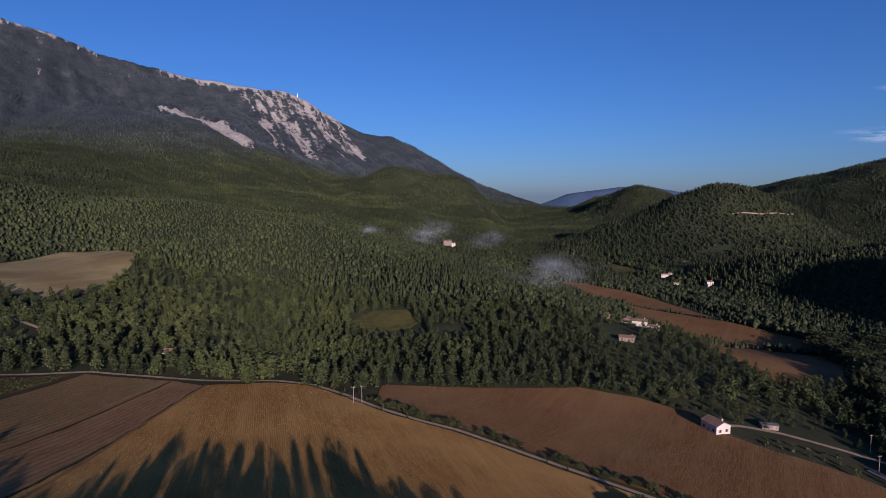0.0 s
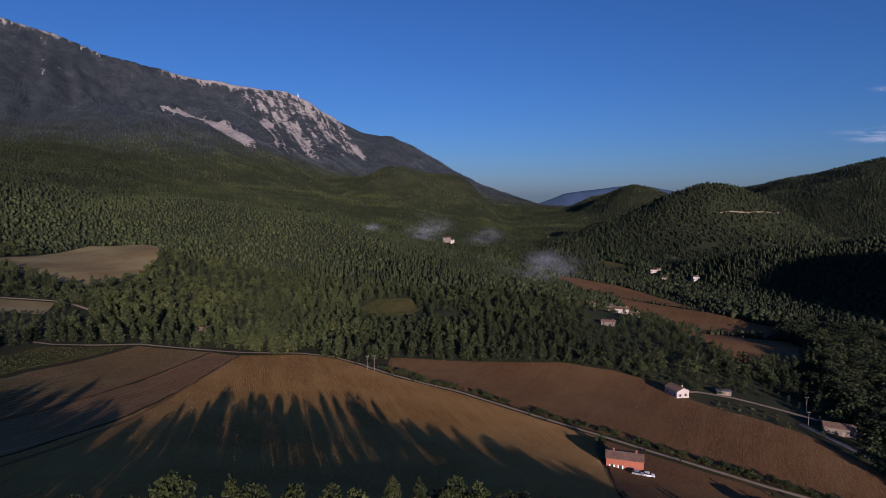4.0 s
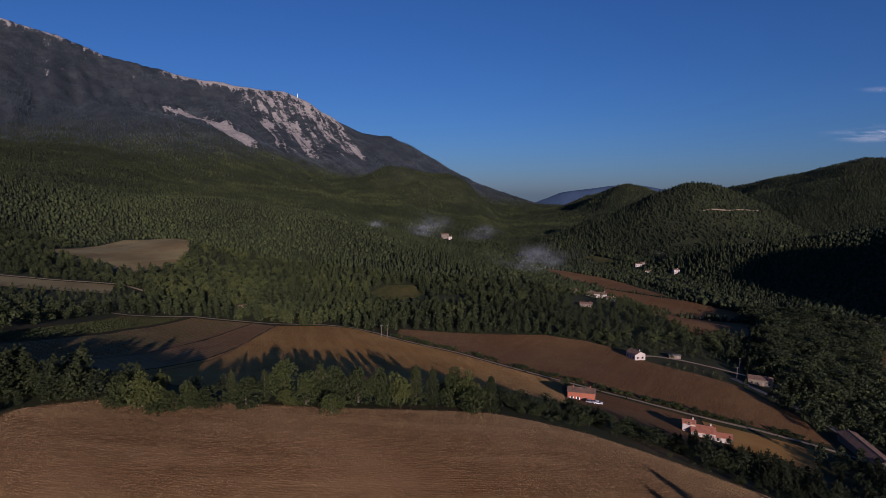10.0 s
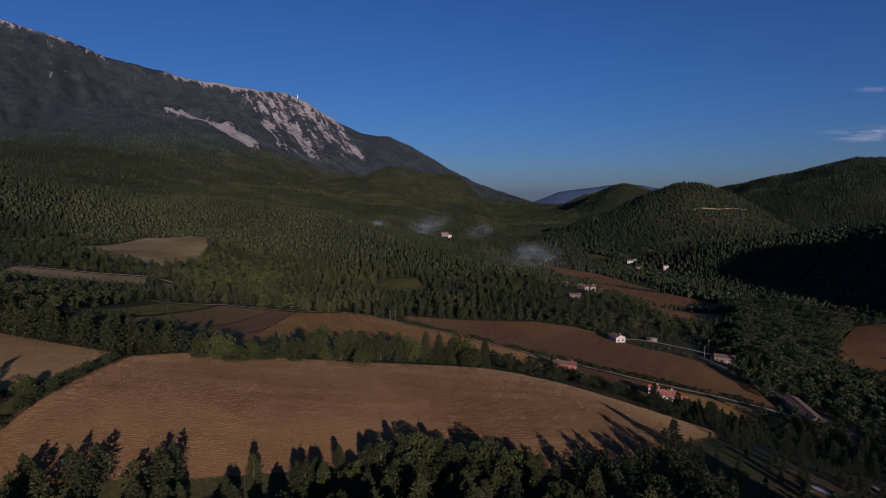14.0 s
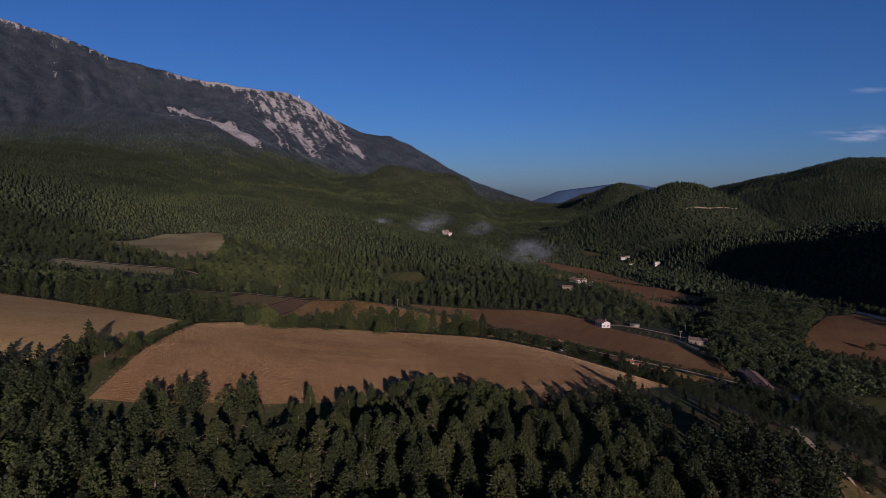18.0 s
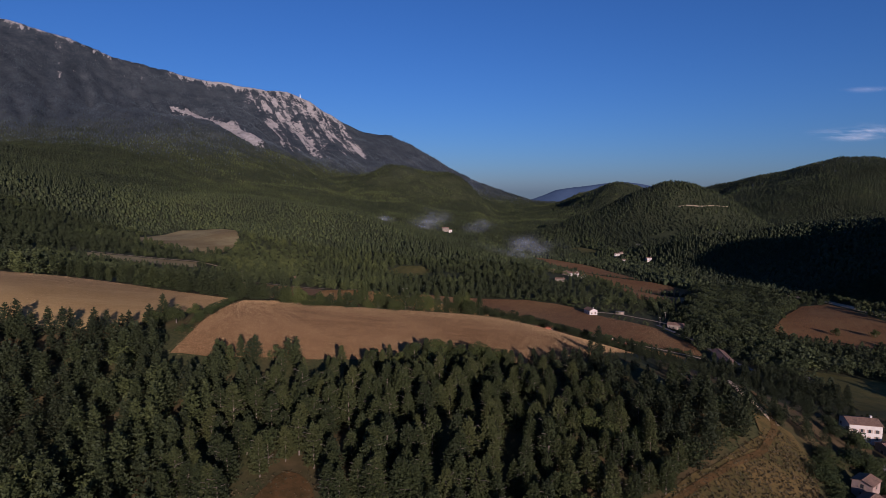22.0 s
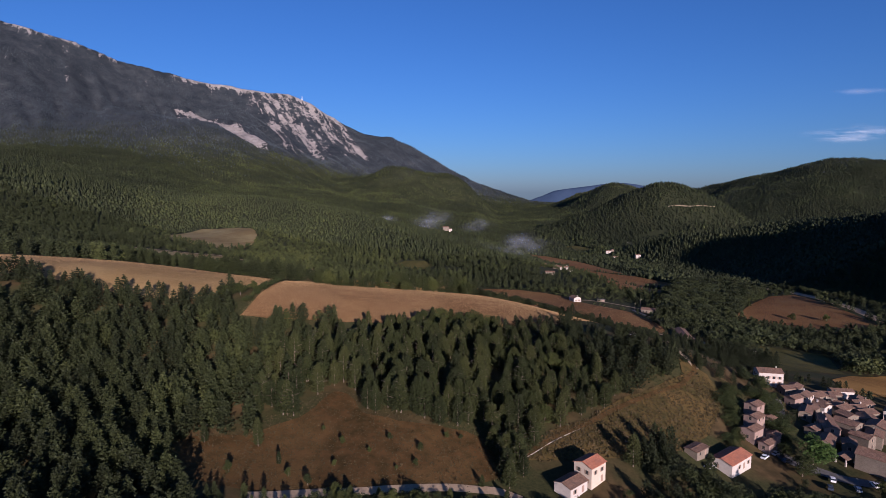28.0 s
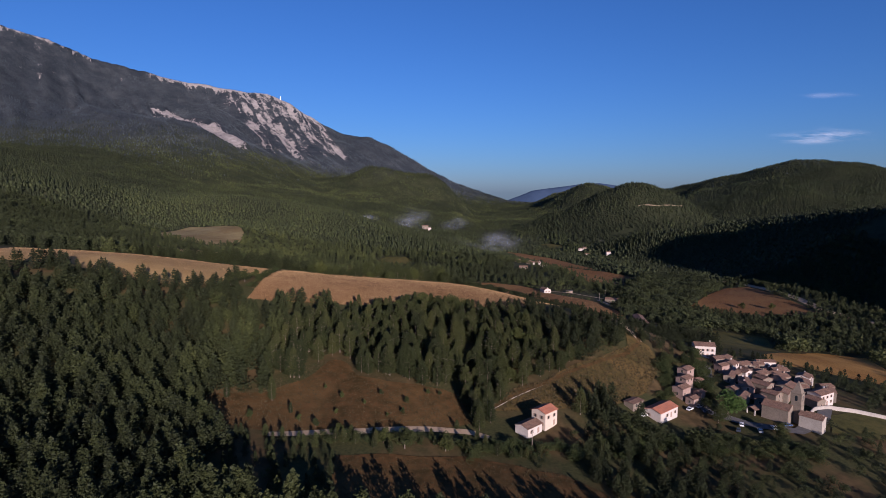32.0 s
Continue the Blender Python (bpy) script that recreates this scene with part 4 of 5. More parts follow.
woods("wood_far_off", rows[upper], "dot", HAZY_FIRS, "fir forest with haze in its colour on the mountain's upper slopes")
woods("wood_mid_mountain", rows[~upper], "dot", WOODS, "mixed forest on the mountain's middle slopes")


# ---- buildings ----
class Solid:
    """Collects boxes and prisms into one mesh."""

    def __init__(self):
        self.P, self.F = [], []

    def box(self, x0, x1, y0, y1, z0, z1):
        b = len(self.P)
        self.P += [(x0, y0, z0), (x1, y0, z0), (x1, y1, z0), (x0, y1, z0), (x0, y0, z1), (x1, y0, z1), (x1, y1, z1), (x0, y1, z1)]
        self.F += [tuple(b + i for i in f) for f in ((0, 3, 2, 1), (4, 5, 6, 7), (0, 1, 5, 4), (1, 2, 6, 5), (2, 3, 7, 6), (3, 0, 4, 7))]
        return self

    def prism(self, outline, a, b, axis=0):
        """An outline in the other two axes, carried from a to b along one axis."""
        n, base = len(outline), len(self.P)
        for v in (a, b):
            for p, q in outline:
                self.P.append((v, p, q) if axis == 0 else (p, v, q) if axis == 1 else (p, q, v))
        self.F += [tuple(base + i for i in range(n)), tuple(base + n + i for i in reversed(range(n)))]
        self.F += [(base + (i + 1) % n, base + i, base + n + i, base + n + (i + 1) % n) for i in range(n)]
        return self

    def mesh(self, name, material):
        me = bpy.data.meshes.new(name)
        me.from_pydata(self.P, [], self.F)
        bm = bmesh.new()
        bm.from_mesh(me)
        bmesh.ops.recalc_face_normals(bm, faces=bm.faces)
        bm.to_mesh(me)
        bm.free()
        me.materials.append(material)
        return me


def part(name, solid, material, parent, label="", at=None):
    me = solid if isinstance(solid, bpy.types.Mesh) else solid.mesh(name, material)
    ob = new(name, me)
    ob.parent = parent
    if at is not None:
        ob.matrix_basis = at
    return tagged(ob, label) if label else ob


PANE = Solid().box(-0.42, 0.42, -0.035, -0.02, -0.62, 0.62).mesh("pane", GLASS)
FRAME = Solid().box(-0.5, -0.42, -0.06, 0.02, -0.7, 0.7).box(0.42, 0.5, -0.06, 0.02, -0.7, 0.7).box(-0.42, 0.42, -0.06, 0.02, 0.62, 0.7).box(-0.42, 0.42, -0.06, 0.02, -0.7, -0.62).box(-0.03, 0.03, -0.05, -0.01, -0.62, 0.62).mesh("window", STONE)
SHUT = Solid().box(-0.24, 0.24, -0.05, -0.01, -0.66, 0.66).box(-0.2, 0.2, -0.065, -0.05, -0.5, -0.42).box(-0.2, 0.2, -0.065, -0.05, 0.42, 0.5)
SHUTTERS = {"wood": SHUT.mesh("shutter", WOOD_PAINT), "white": SHUT.mesh("shutter_white", WHITE_PAINT)}
DOOR = Solid().box(-0.5, 0.5, -0.06, 0.0, 0, 2.1).box(-0.58, -0.5, -0.08, 0.02, 0, 2.18).box(0.5, 0.58, -0.08, 0.02, 0, 2.18).box(-0.58, 0.58, -0.08, 0.02, 2.1, 2.18).mesh("door", WOOD_PAINT)


def opening(parent, length, width, side, u, z, shutters, wide=1.0):
    """A window on one side of a house: 0 front (-y), 1 right (+x), 2 back, 3 left."""
    place = ((u, -width / 2), (length / 2, u), (u, width / 2), (-length / 2, u))[side]
    w = part("window", FRAME, None, parent, at=pose(place[0], place[1], z, 0, 0, 90 * side) @ Matrix.Diagonal((wide, 1, 1, 1)))
    part("pane", PANE, None, w)
    if shutters:
        for s in (-0.76, 0.76):
            part("shutter", SHUTTERS[shutters], None, w, at=pose(s, 0, 0))
    return w


def gable(length, width, height, pitch, depth=1.5):
    rise = width / 2 * pitch
    return Solid().prism([(-width / 2, -depth), (width / 2, -depth), (width / 2, height), (0, height + rise), (-width / 2, height)], -length / 2, length / 2)


def roof_solid(length, width, height, pitch, over=0.35, thick=0.16):
    s = Solid()
    e, rise = width / 2 + over, width / 2 * pitch
    low = height - over * pitch
    for sign in (-1, 1):
        s.prism([(sign * e, low + 0.02), (0, height + rise + 0.02), (0, height + rise + 0.02 + thick), (sign * e, low + 0.02 + thick)], -length / 2 - over, length / 2 + over)
    s.prism([(-0.16, height + rise + thick), (0, height + rise + thick + 0.12), (0.16, height + rise + thick)], -length / 2 - over, length / 2 + over)
    return s


def shed_solid(length, width, height, pitch, over=0.3, thick=0.16):
    """A roof with one slope, low in front."""
    e, rise = width / 2 + over, width * pitch
    return Solid().prism([(-e, height - over * pitch), (e, height + rise + over * pitch), (e, height + rise + over * pitch + thick), (-e, height - over * pitch + thick)], -length / 2 - over, length / 2 + over)


def house(x, y, turn, length, width, height, wall, roof, label, pitch=0.32, storeys=2, shutters="wood", chimneys=1, name="house", group="", sides=(0, 1, 3), form="gable", gap=2.9, sink=0.0):
    corners = [(x + a * math.cos(radians(turn)) - b * math.sin(radians(turn)), y + a * math.sin(radians(turn)) + b * math.cos(radians(turn))) for a in (-length / 2, length / 2) for b in (-width / 2, width / 2)]
    z = float(np.mean([lie(*c) for c in corners])) + 0.2 - sink
    base = tagged(new(name), label, "house", group)
    base.matrix_basis = pose(x, y, z, 0, 0, turn)
    if form == "gable":
        part("wall", gable(length, width, height, pitch, 3.0), wall, base)
        part("roof", roof_solid(length, width, height, pitch), roof, base, "tiled pitched roof")
    else:
        part("wall", Solid().prism([(-width / 2, -3.0), (width / 2, -3.0), (width / 2, height + width * pitch), (-width / 2, height)], -length / 2, length / 2), wall, base)
        part("roof", shed_solid(length, width, height, pitch), roof, base, "tiled roof with one slope")
    r = random.Random(int(x * 7 + y * 13))
    for k in range(chimneys):
        cx = length * (0.32 if k == 0 else -0.3)
        top = height + width / 2 * pitch + 0.9
        ch = part("chimney", Solid().box(cx - 0.3, cx + 0.3, 0.3, 0.9, height, top).box(cx - 0.38, cx + 0.38, 0.22, 0.98, top, top + 0.1), wall, base)
    for side in sides:
        run = length if side in (0, 2) else width
        n = max(1, int((run - 0.8) / gap))
        for fl in range(storeys):
            for k in range(n):
                u = (k + 0.5 - n / 2) * run / n * 0.92
                if side == 0 and fl == 0 and k == n // 2:
                    part("door", DOOR, None, base, at=pose(u, -width / 2, 0.0, 0, 0, 0))
                    continue
                if r.random() < 0.15:
                    continue
                opening(base, length, width, side, u, 1.5 + 2.75 * fl, shutters)
    return base


# farmhouses among the fields
house(121.5, 262, -72, 10.0, 8.0, 3.8, LIME, TILE_BROWN, "white farmhouse gable with a brown tiled roof beside the ploughed field", storeys=1, name="farmhouse", sides=(0, 1), chimneys=1, pitch=0.45)
house(61.5, 155.5, -14, 13.0, 7.5, 4.4, ORANGE, TILE_BROWN, "orange-red rendered house with pale shutters by the lane", storeys=1, shutters="white", name="house", pitch=0.3, chimneys=2)
house(108.5, 127, -20, 9.5, 9.0, 2.7, LIME, TILE_RED, "villa wing with terracotta tiles in its garden", storeys=1, name="villa_wing", group="villa by the lane")
house(103.5, 130, -20, 5.2, 5.2, 4.2, LIME, TILE_RED, "tall square villa wing with terracotta tiles", storeys=2, name="villa_tower", group="villa by the lane", pitch=0.3)
house(115, 123, -20, 7.5, 5.5, 2.4, LIME, TILE_RED, "low white garage wing of the villa", storeys=1, name="villa_wing", group="villa by the lane", chimneys=0)
house(180, 128.5, 80, 32.0, 8.0, 3.4, STONE, TILE_BROWN, "long stone barn with a brown roof among trees", storeys=1, name="barn", chimneys=0, shutters="", gap=4.5)
house(184, 222, -25, 13.0, 8.0, 3.6, STONE, TILE_BROWN, "low farm building beside the road", storeys=1, name="farm_building", chimneys=0, shutters="")
house(150, 268, -8, 7.5, 3.4, 2.2, STONE, ASPHALT, "pale low trailer standing in the yard", storeys=1, name="trailer", chimneys=0, shutters="", pitch=0.08, sides=(0,))
house(-161, 291, 25, 6.5, 5.0, 3.2, LIME, TILE_BROWN, "small pale cabin in a woodland clearing", storeys=1, name="cabin", chimneys=0, pitch=0.5)
# the hamlet on the spur
for hx, hy, t, l, w, h, wall, roof in ((146, 457, -20, 12, 8, 4.6, LIME, TILE_BROWN), (137, 462, 60, 8, 7, 4.0, STONE, TILE_BROWN), (155, 450, -35, 8, 6, 3.0, LIME, TILE_BROWN), (117, 393, -15, 11, 6, 2.8, STONE, TILE_BROWN), (120, 470, 10, 8, 6, 3.0, STONE, TILE_BROWN)):
    house(hx, hy, t, l, w, h, wall, roof, "farmhouse of the hamlet on the wooded spur", storeys=1, group="hamlet on the spur")
# houses at the far end of the valley
for hx, hy, t, l, w, h, wall, roof in ((374, 850, 5, 10, 8, 6.0, LIME, TILE_BROWN), (337, 880, -20, 10, 7, 4.0, LIME, TILE_BROWN), (334, 926, -10, 11, 7, 4.0, LIME, TILE_BROWN), (344, 930, 0, 8, 6, 3.0, STONE, TILE_BROWN)):
    house(hx, hy, t, l, w, h, wall, roof, "far white house at the end of the valley", group="far valley houses")
house(-30, 1016, 8, 15, 9, 6.0, STONE, TILE_BROWN, "long pale manor standing in the morning mist", name="manor", gap=4.0, sink=-4)
house(-19, 1020, 8, 7, 7, 4.0, LIME, TILE_BROWN, "low wing of the pale manor in the mist", name="manor_wing", gap=4.0, sink=-3)

# the village: outlying houses first
house(44.5, -130, 42, 8.0, 7.0, 6.2, CREAM, TILE_RED, "cream two-storey house with terracotta tiles below the bank", pitch=0.34, chimneys=0)
house(37, -136, 42, 9.0, 6.5, 3.2, LIME, TILE_BROWN, "low cream wing with a brown tiled roof", storeys=1, chimneys=0, pitch=0.3)
house(102, -109, 38, 14.5, 8.0, 3.6, LIME, TILE_RED, "long white bungalow with a terracotta roof", storeys=1, pitch=0.3, chimneys=0)
house(90, -107, 38, 8.0, 5.0, 2.6, STONE, TILE_BROWN, "low garage beside the long bungalow", storeys=1, name="garage", pitch=0.12, chimneys=0, shutters="", sides=(0,))
for sx, sy, t, l, w, h in ((129, -73, 36, 6.4, 5.6, 5.4), (125, -81, 36, 6.6, 5.6, 4.9), (120, -89, 36, 7.0, 5.6, 4.4), (123, -95, 36, 5.6, 4.2, 3.2), (133.5, -77, 36, 4.2, 4.0, 3.2), (129.5, -88, 36, 4.0, 4.0, 2.8)):
    house(sx, sy, t, l, w, h, PINK, TILE_BROWN, "pinkish terraced house stepping down the slope", storeys=2 if h > 4.8 else 1, group="stepped terrace houses", chimneys=0, pitch=0.3)
house(162, -24, -12, 11.5, 9.0, 6.6, LIME, TILE_BROWN, "large white house at the top of the village", storeys=2, chimneys=1, gap=2.6, pitch=0.28)
VILLAGE = [(173, -29, 10, 8, 7, 4.2, STONE), (168, -44, 14, 9, 8, 5.2, LIME), (178, -38, -30, 10, 8, 5.0, STONE), (170, -55, 10, 7, 7, 5.6, LIME), (159, -61, 6, 12, 6, 3.6, STONE), (191, -27, -38, 14, 6, 3.6, STONE),
           (204, -18, -38, 13, 6, 3.8, LIME), (181, -52, -20, 10, 8, 5.4, STONE), (170, -72, 15, 11, 8, 5.6, STONE), (159, -77, 20, 12, 7, 5.0, PINK), (151, -88, 25, 12, 6, 3.8, STONE), (190, -55, -25, 10, 8, 6.0, STONE),
           (183, -73, 0, 11, 10, 6.2, STONE), (168, -84, 10, 9, 7, 5.2, STONE), (207, -50, -5, 9, 8, 6.4, LIME), (197, -78, 8, 14, 8, 6.0, LIME), (186, -62, 30, 9, 8, 5.6, STONE), (200, -38, -30, 11, 8, 5.0, STONE),
           (176, -63, -12, 8, 7, 6.0, STONE), (197, -64, 12, 11, 8, 6.4, STONE), (160, -50, 10, 8, 6, 4.4, PINK), (163, -68, 20, 8, 6, 4.6, LIME)]
VILLAGE += [(165, -36, -20, 7, 6, 4.0, STONE), (184, -45, 30, 7, 6, 5.0, STONE), (175, -47, 50, 6, 6, 4.4, STONE), (193, -45, -10, 8, 6, 4.6, LIME), (164, -57, -10, 6, 5, 4.0, STONE), (176, -80, 25, 8, 6, 5.0, STONE), (190, -84, -15, 7, 6, 4.0, STONE),
            (207, -70, 20, 8, 6, 5.0, STONE), (212, -60, -10, 7, 6, 4.6, STONE), (152, -78, -20, 6, 5, 3.2, STONE), (160, -88, 40, 6, 5, 3.4, STONE), (192, -70, 50, 6, 5, 5.4, STONE), (204, -30, 10, 7, 6, 4.0, STONE), (214, -42, 40, 7, 6, 4.2, LIME), (187, -34, 15, 7, 6, 4.2, STONE), (178, -70, 60, 5, 5, 3.4, PINK)]
for n, (vx, vy, t, l, w, h, wall) in enumerate(VILLAGE):
    l, w = (0.82 * l, 0.84 * w) if n < 22 else (l, w)
    house(vx, vy, t + 34 + (90 if n % 5 == 3 else 0) + 17 * math.sin(3.7 * n), l, w, h, wall, TILE_BROWN, ("grey stone" if wall is STONE else "pale rendered") + " village house under weathered tiles", storeys=2 if h > 4.8 else 1, group="village houses", pitch=0.3, chimneys=n % 2)


def porch(x, y, turn):
    z = float(lie(x, y))
    b = tagged(new("porch"), "open stone shelter with a tiled roof by the square", "shelter")
    b.matrix_basis = pose(x, y, z, 0, 0, turn)
    for px in (-3.2, 3.2):
        for py in (-1.8, 1.8):
            part("pillar", Solid().box(px - 0.25, px + 0.25, py - 0.25, py + 0.25, -1, 2.8), LIME, b)
    part("roof", roof_solid(7.2, 4.6, 2.8, 0.35), TILE_BROWN, b, "tiled pitched roof")


porch(151, -99, 30)


def church(x, y, turn):
    z = float(lie(x, y))
    b = tagged(new("church"), "stone church with a pointed bell tower and pale gables", "church")
    b.matrix_basis = pose(x, y, z, 0, 0, turn)
    part("roof", roof_solid(11.0, 8.0, 6.6, 0.42), TILE_BROWN, b, "weathered tiled nave roof", at=pose(1.0, 2.5, 0, 0, 0, 90))
    part("nave", gable(11.0, 8.0, 6.5, 0.42, 3.0), STONE, b, at=pose(1.0, 2.5, 0, 0, 0, 90))
    part("chapel", gable(9.0, 6.0, 5.2, 0.35, 3.0), CHALK, b, "pale rendered chapel wall", at=pose(3.0, -11.0, 0, 0, 0, 90))
    part("chapel_roof", roof_solid(9.0, 6.0, 5.2, 0.35), TILE_BROWN, b, "weathered tiled chapel roof", at=pose(3.0, -11.0, 0, 0, 0, 90))
    part("vestry", gable(6.0, 5.0, 3.8, 0.35, 3.0), CHALK, b, "pale rendered vestry wall", at=pose(9.0, -10.0, 0, 0, 0, 90))
    part("vestry_roof", roof_solid(6.0, 5.0, 3.8, 0.35), TILE_BROWN, b, "weathered tiled vestry roof", at=pose(9.0, -10.0, 0, 0, 0, 90))
    tower = Solid().box(3.0, 7.2, -6.2, -2.0, -3, 13.6).box(2.8, 7.4, -6.4, -1.8, 13.6, 13.9).box(2.9, 7.3, -6.3, -1.9, 8.2, 8.45)
    t = part("tower", tower, STONE, b)
    s = Solid()
    s.P += [(3.1, -6.1, 13.9), (7.1, -6.1, 13.9), (7.1, -2.1, 13.9), (3.1, -2.1, 13.9), (5.1, -4.1, 19.4)]
    s.F += [(0, 1, 4), (1, 2, 4), (2, 3, 4), (3, 0, 4), (3, 2, 1, 0)]
    part("spire", s, STONE, b, "pointed grey stone spire")
    for px, py, tr in ((5.1, -6.2, 0), (7.2, -4.1, 90), (3.0, -4.1, -90)):
        arch = [(-0.55, 10.2), (0.55, 10.2), (0.55, 12.2)] + [(0.55 * math.cos(a), 12.2 + 0.55 * math.sin(a)) for a in np.linspace(0.4, 2.74, 5)] + [(-0.55, 12.2)]
        part("belfry_opening", Solid().prism(arch, -0.03, 0.06, 1), GLASS, t, "dark arched belfry opening", at=pose(px, py, 0, 0, 0, tr))
    return b


church(159.3, -107.1, 40)


def stone_wall(name, line, height, label):
    line = along(line, max(4, int(np.hypot(*np.diff(np.array(line, float), axis=0).T).sum() / 2)))
    d = np.gradient(line, axis=0)
    d /= np.hypot(*d.T)[:, None]
    side = np.stack([d[:, 1], -d[:, 0]], -1) * 0.25
    z = lie(line[:, 0], line[:, 1])
    rows = [np.c_[line - side, z - 0.6], np.c_[line - side, z + height], np.c_[line + side, z + height], np.c_[line + side, z - 0.6]]
    P = np.stack(rows, 0)
    me = sheet(name, P.reshape(-1, 3), quads(len(line), 4), CHALK)
    return tagged(new(name, me), label, "wall", kind="structure")


stone_wall("wall_church", [(170, -112), (174, -104), (180, -96), (186, -90), (196, -86), (208, -87), (222, -92), (236, -98)], 2.0, "curved pale stone wall round the church field")
stone_wall("wall_bank", [(20, -124), (33, -113), (49, -103), (62, -93)], 0.35, "low pale stone edge along the earth track")


def car(x, y, turn, paint, label):
    b = tagged(new("car"), label, "car", "parked cars")
    b.matrix_basis = pose(x, y, float(lie(x, y)) + 0.45, 0, 0, turn)
    body = [(-2.0, 0.3), (2.0, 0.3), (2.05, 0.75), (1.0, 0.9), (-1.95, 0.95), (-2.05, 0.7)]
    part("body", Solid().prism(body, -0.83, 0.83, 1), paint, b)
    part("cabin", Solid().prism([(-1.75, 0.92), (0.95, 0.9), (0.3, 1.42), (-1.35, 1.45)], -0.72, 0.72, 1), GLASS, b, "dark glass cabin")
    part("roof", Solid().prism([(-1.38, 1.44), (0.32, 1.42), (0.25, 1.48), (-1.3, 1.5)], -0.74, 0.74, 1), paint, b)
    ring = [(0.31 * math.cos(a), 0.31 * math.sin(a)) for a in np.linspace(0, 6.283, 13)[:-1]]
    for wx in (-1.25, 1.28):
        for wy in (-0.84, 0.66):
            part("wheel", Solid().prism(ring, wy, wy + 0.18, 1), RUBBER, b, at=pose(wx, 0, 0.31))
    return b


RUBBER = plain_material("black_rubber", (0.02, 0.02, 0.02), (0.03, 0.03, 0.03), 3)
PAINTS = [plain_material("car_paint_" + n, a, tuple(0.9 * v for v in a), 0.5, 0.3, 0.0, 0.5) for n, a in (("white", (0.75, 0.75, 0.74)), ("grey", (0.3, 0.31, 0.32)), ("dark", (0.04, 0.05, 0.07)), ("blue", (0.05, 0.09, 0.2)))]
for cx, cy, t, p in ((119, -101, 40, 0), (125, -98, 30, 1), (127, -102, 20, 2), (137, -113, 65, 0), (142, -119, 70, 1), (133, -118, 60, 2), (150, -116, 80, 0), (158, -113, 10, 3), (92, -114, 20, 0), (68, 148, -14, 0), (64, 147.5, -20, 1), (190, 218, -40, 3)):
    car(cx, cy, t, PAINTS[p], ("white", "grey", "black", "dark blue")[p] + " car parked on the street")


def pole(x, y, h, label="weathered wooden power pole"):
    b = tagged(new("power_pole"), label, "pole", "power poles")
    b.matrix_basis = pose(x, y, float(lie(x, y)))
    ring = [(math.cos(a), math.sin(a)) for a in np.linspace(0, 6.283, 9)[:-1]]
    s = Solid()
    n = len(ring)
    s.P += [(0.16 * p, 0.16 * q, -0.8) for p, q in ring] + [(0.1 * p, 0.1 * q, h) for p, q in ring]
    s.F += [(i, (i + 1) % n, n + (i + 1) % n, n + i) for i in range(n)] + [tuple(range(n, 2 * n))]
    part("post", s, TIMBER, b)
    part("crossarm", Solid().box(-0.8, 0.8, -0.06, 0.06, h - 0.5, h - 0.36), TIMBER, b)
    for px in (-0.7, 0.0, 0.7):
        part("insulator", Solid().box(px - 0.05, px + 0.05, -0.05, 0.05, h - 0.36, h - 0.16), WHITE_PAINT, b)


for px, py, h in ((185, 249, 9), (-46, 243, 8.5), (-49.5, 241.5, 8.0), (-197, 249, 9), (152, 462, 8), (36, -150, 8), (172, 226, 8)):
    pole(px, py, h)


# ---- low growth: planted rows, hedges, young trees ----
def rows_of(name, corners, spacing, every, size, material, tone, label, category):
    """Planted rows between two opposite edges of a plot: corners far-left, far-right, near-left, near-right."""
    fl, fr, nl, nr = (np.array(c, float) for c in corners)
    r = np.random.default_rng(int(abs(fl[0])))
    n = int(np.hypot(*(fr - fl)) / spacing)
    m = int(np.hypot(*(nl - fl)) / every)
    u, v = np.meshgrid((np.arange(n) + 0.5) / n, (np.arange(m) + 0.5) / m)
    u, v = u.ravel()[:, None], v.ravel()[:, None]
    p = (fl * (1 - u) + fr * u) * (1 - v) + (nl * (1 - u) + nr * u) * v
    p = p + r.normal(0, 0.12, p.shape)
    p = p[r.uniform(size=len(p)) > 0.08]
    c = np.c_[p, lie(p[:, 0], p[:, 1]) + 0.2 + size * 0.5]
    P, F = blades(c, size, 4, r, 0.2)
    t = np.repeat(np.clip(r.normal(tone, 0.12, len(c)), 0, 1), 12)
    return tagged(new(name, sheet(name, P, F, material, (("tone", t),))), label, category, kind="stuff")


rows_of("vineyard_rows", [(-206, 217), (-180, 243), (-194, 78), (-180, 68)], 2.4, 0.9, 0.40, SHRUB, 0.62, "dull green vine rows", "vines")
rows_of("planted_rows", [(-176, 245), (-142, 250), (-175, 62), (-142, 55)], 2.2, 0.8, 0.26, SHRUB, 0.75, "low dry planted rows", "crop rows")
rows_of("orchard_rows", [(140, 258), (168, 240), (134, 246), (160, 226)], 5.0, 5.0, 1.0, SHRUB, 0.4, "young orchard shrubs in the yard", "orchard")


def shrubs(name, line, width, every, lo, hi, label, seed):
    r = np.random.default_rng(seed)
    p = along(line, max(2, int(np.hypot(*np.diff(np.array(line, float), axis=0).T).sum() / every)))
    p = p + r.normal(0, width / 2, p.shape)
    p = p[fractal(p[:, 0], p[:, 1], 12, 2) > 0.27]
    h = r.uniform(lo, hi, len(p))
    rows = np.stack([p[:, 0], p[:, 1], h, r.uniform(1.3, 1.9, len(p)), np.clip(r.normal(0.45, 0.18, len(p)), 0, 1), np.ones(len(p))], -1)
    return woods(name, rows, "near" if hi < 3 or p[:, 1].mean() < 60 else "mid", SHRUB, label)


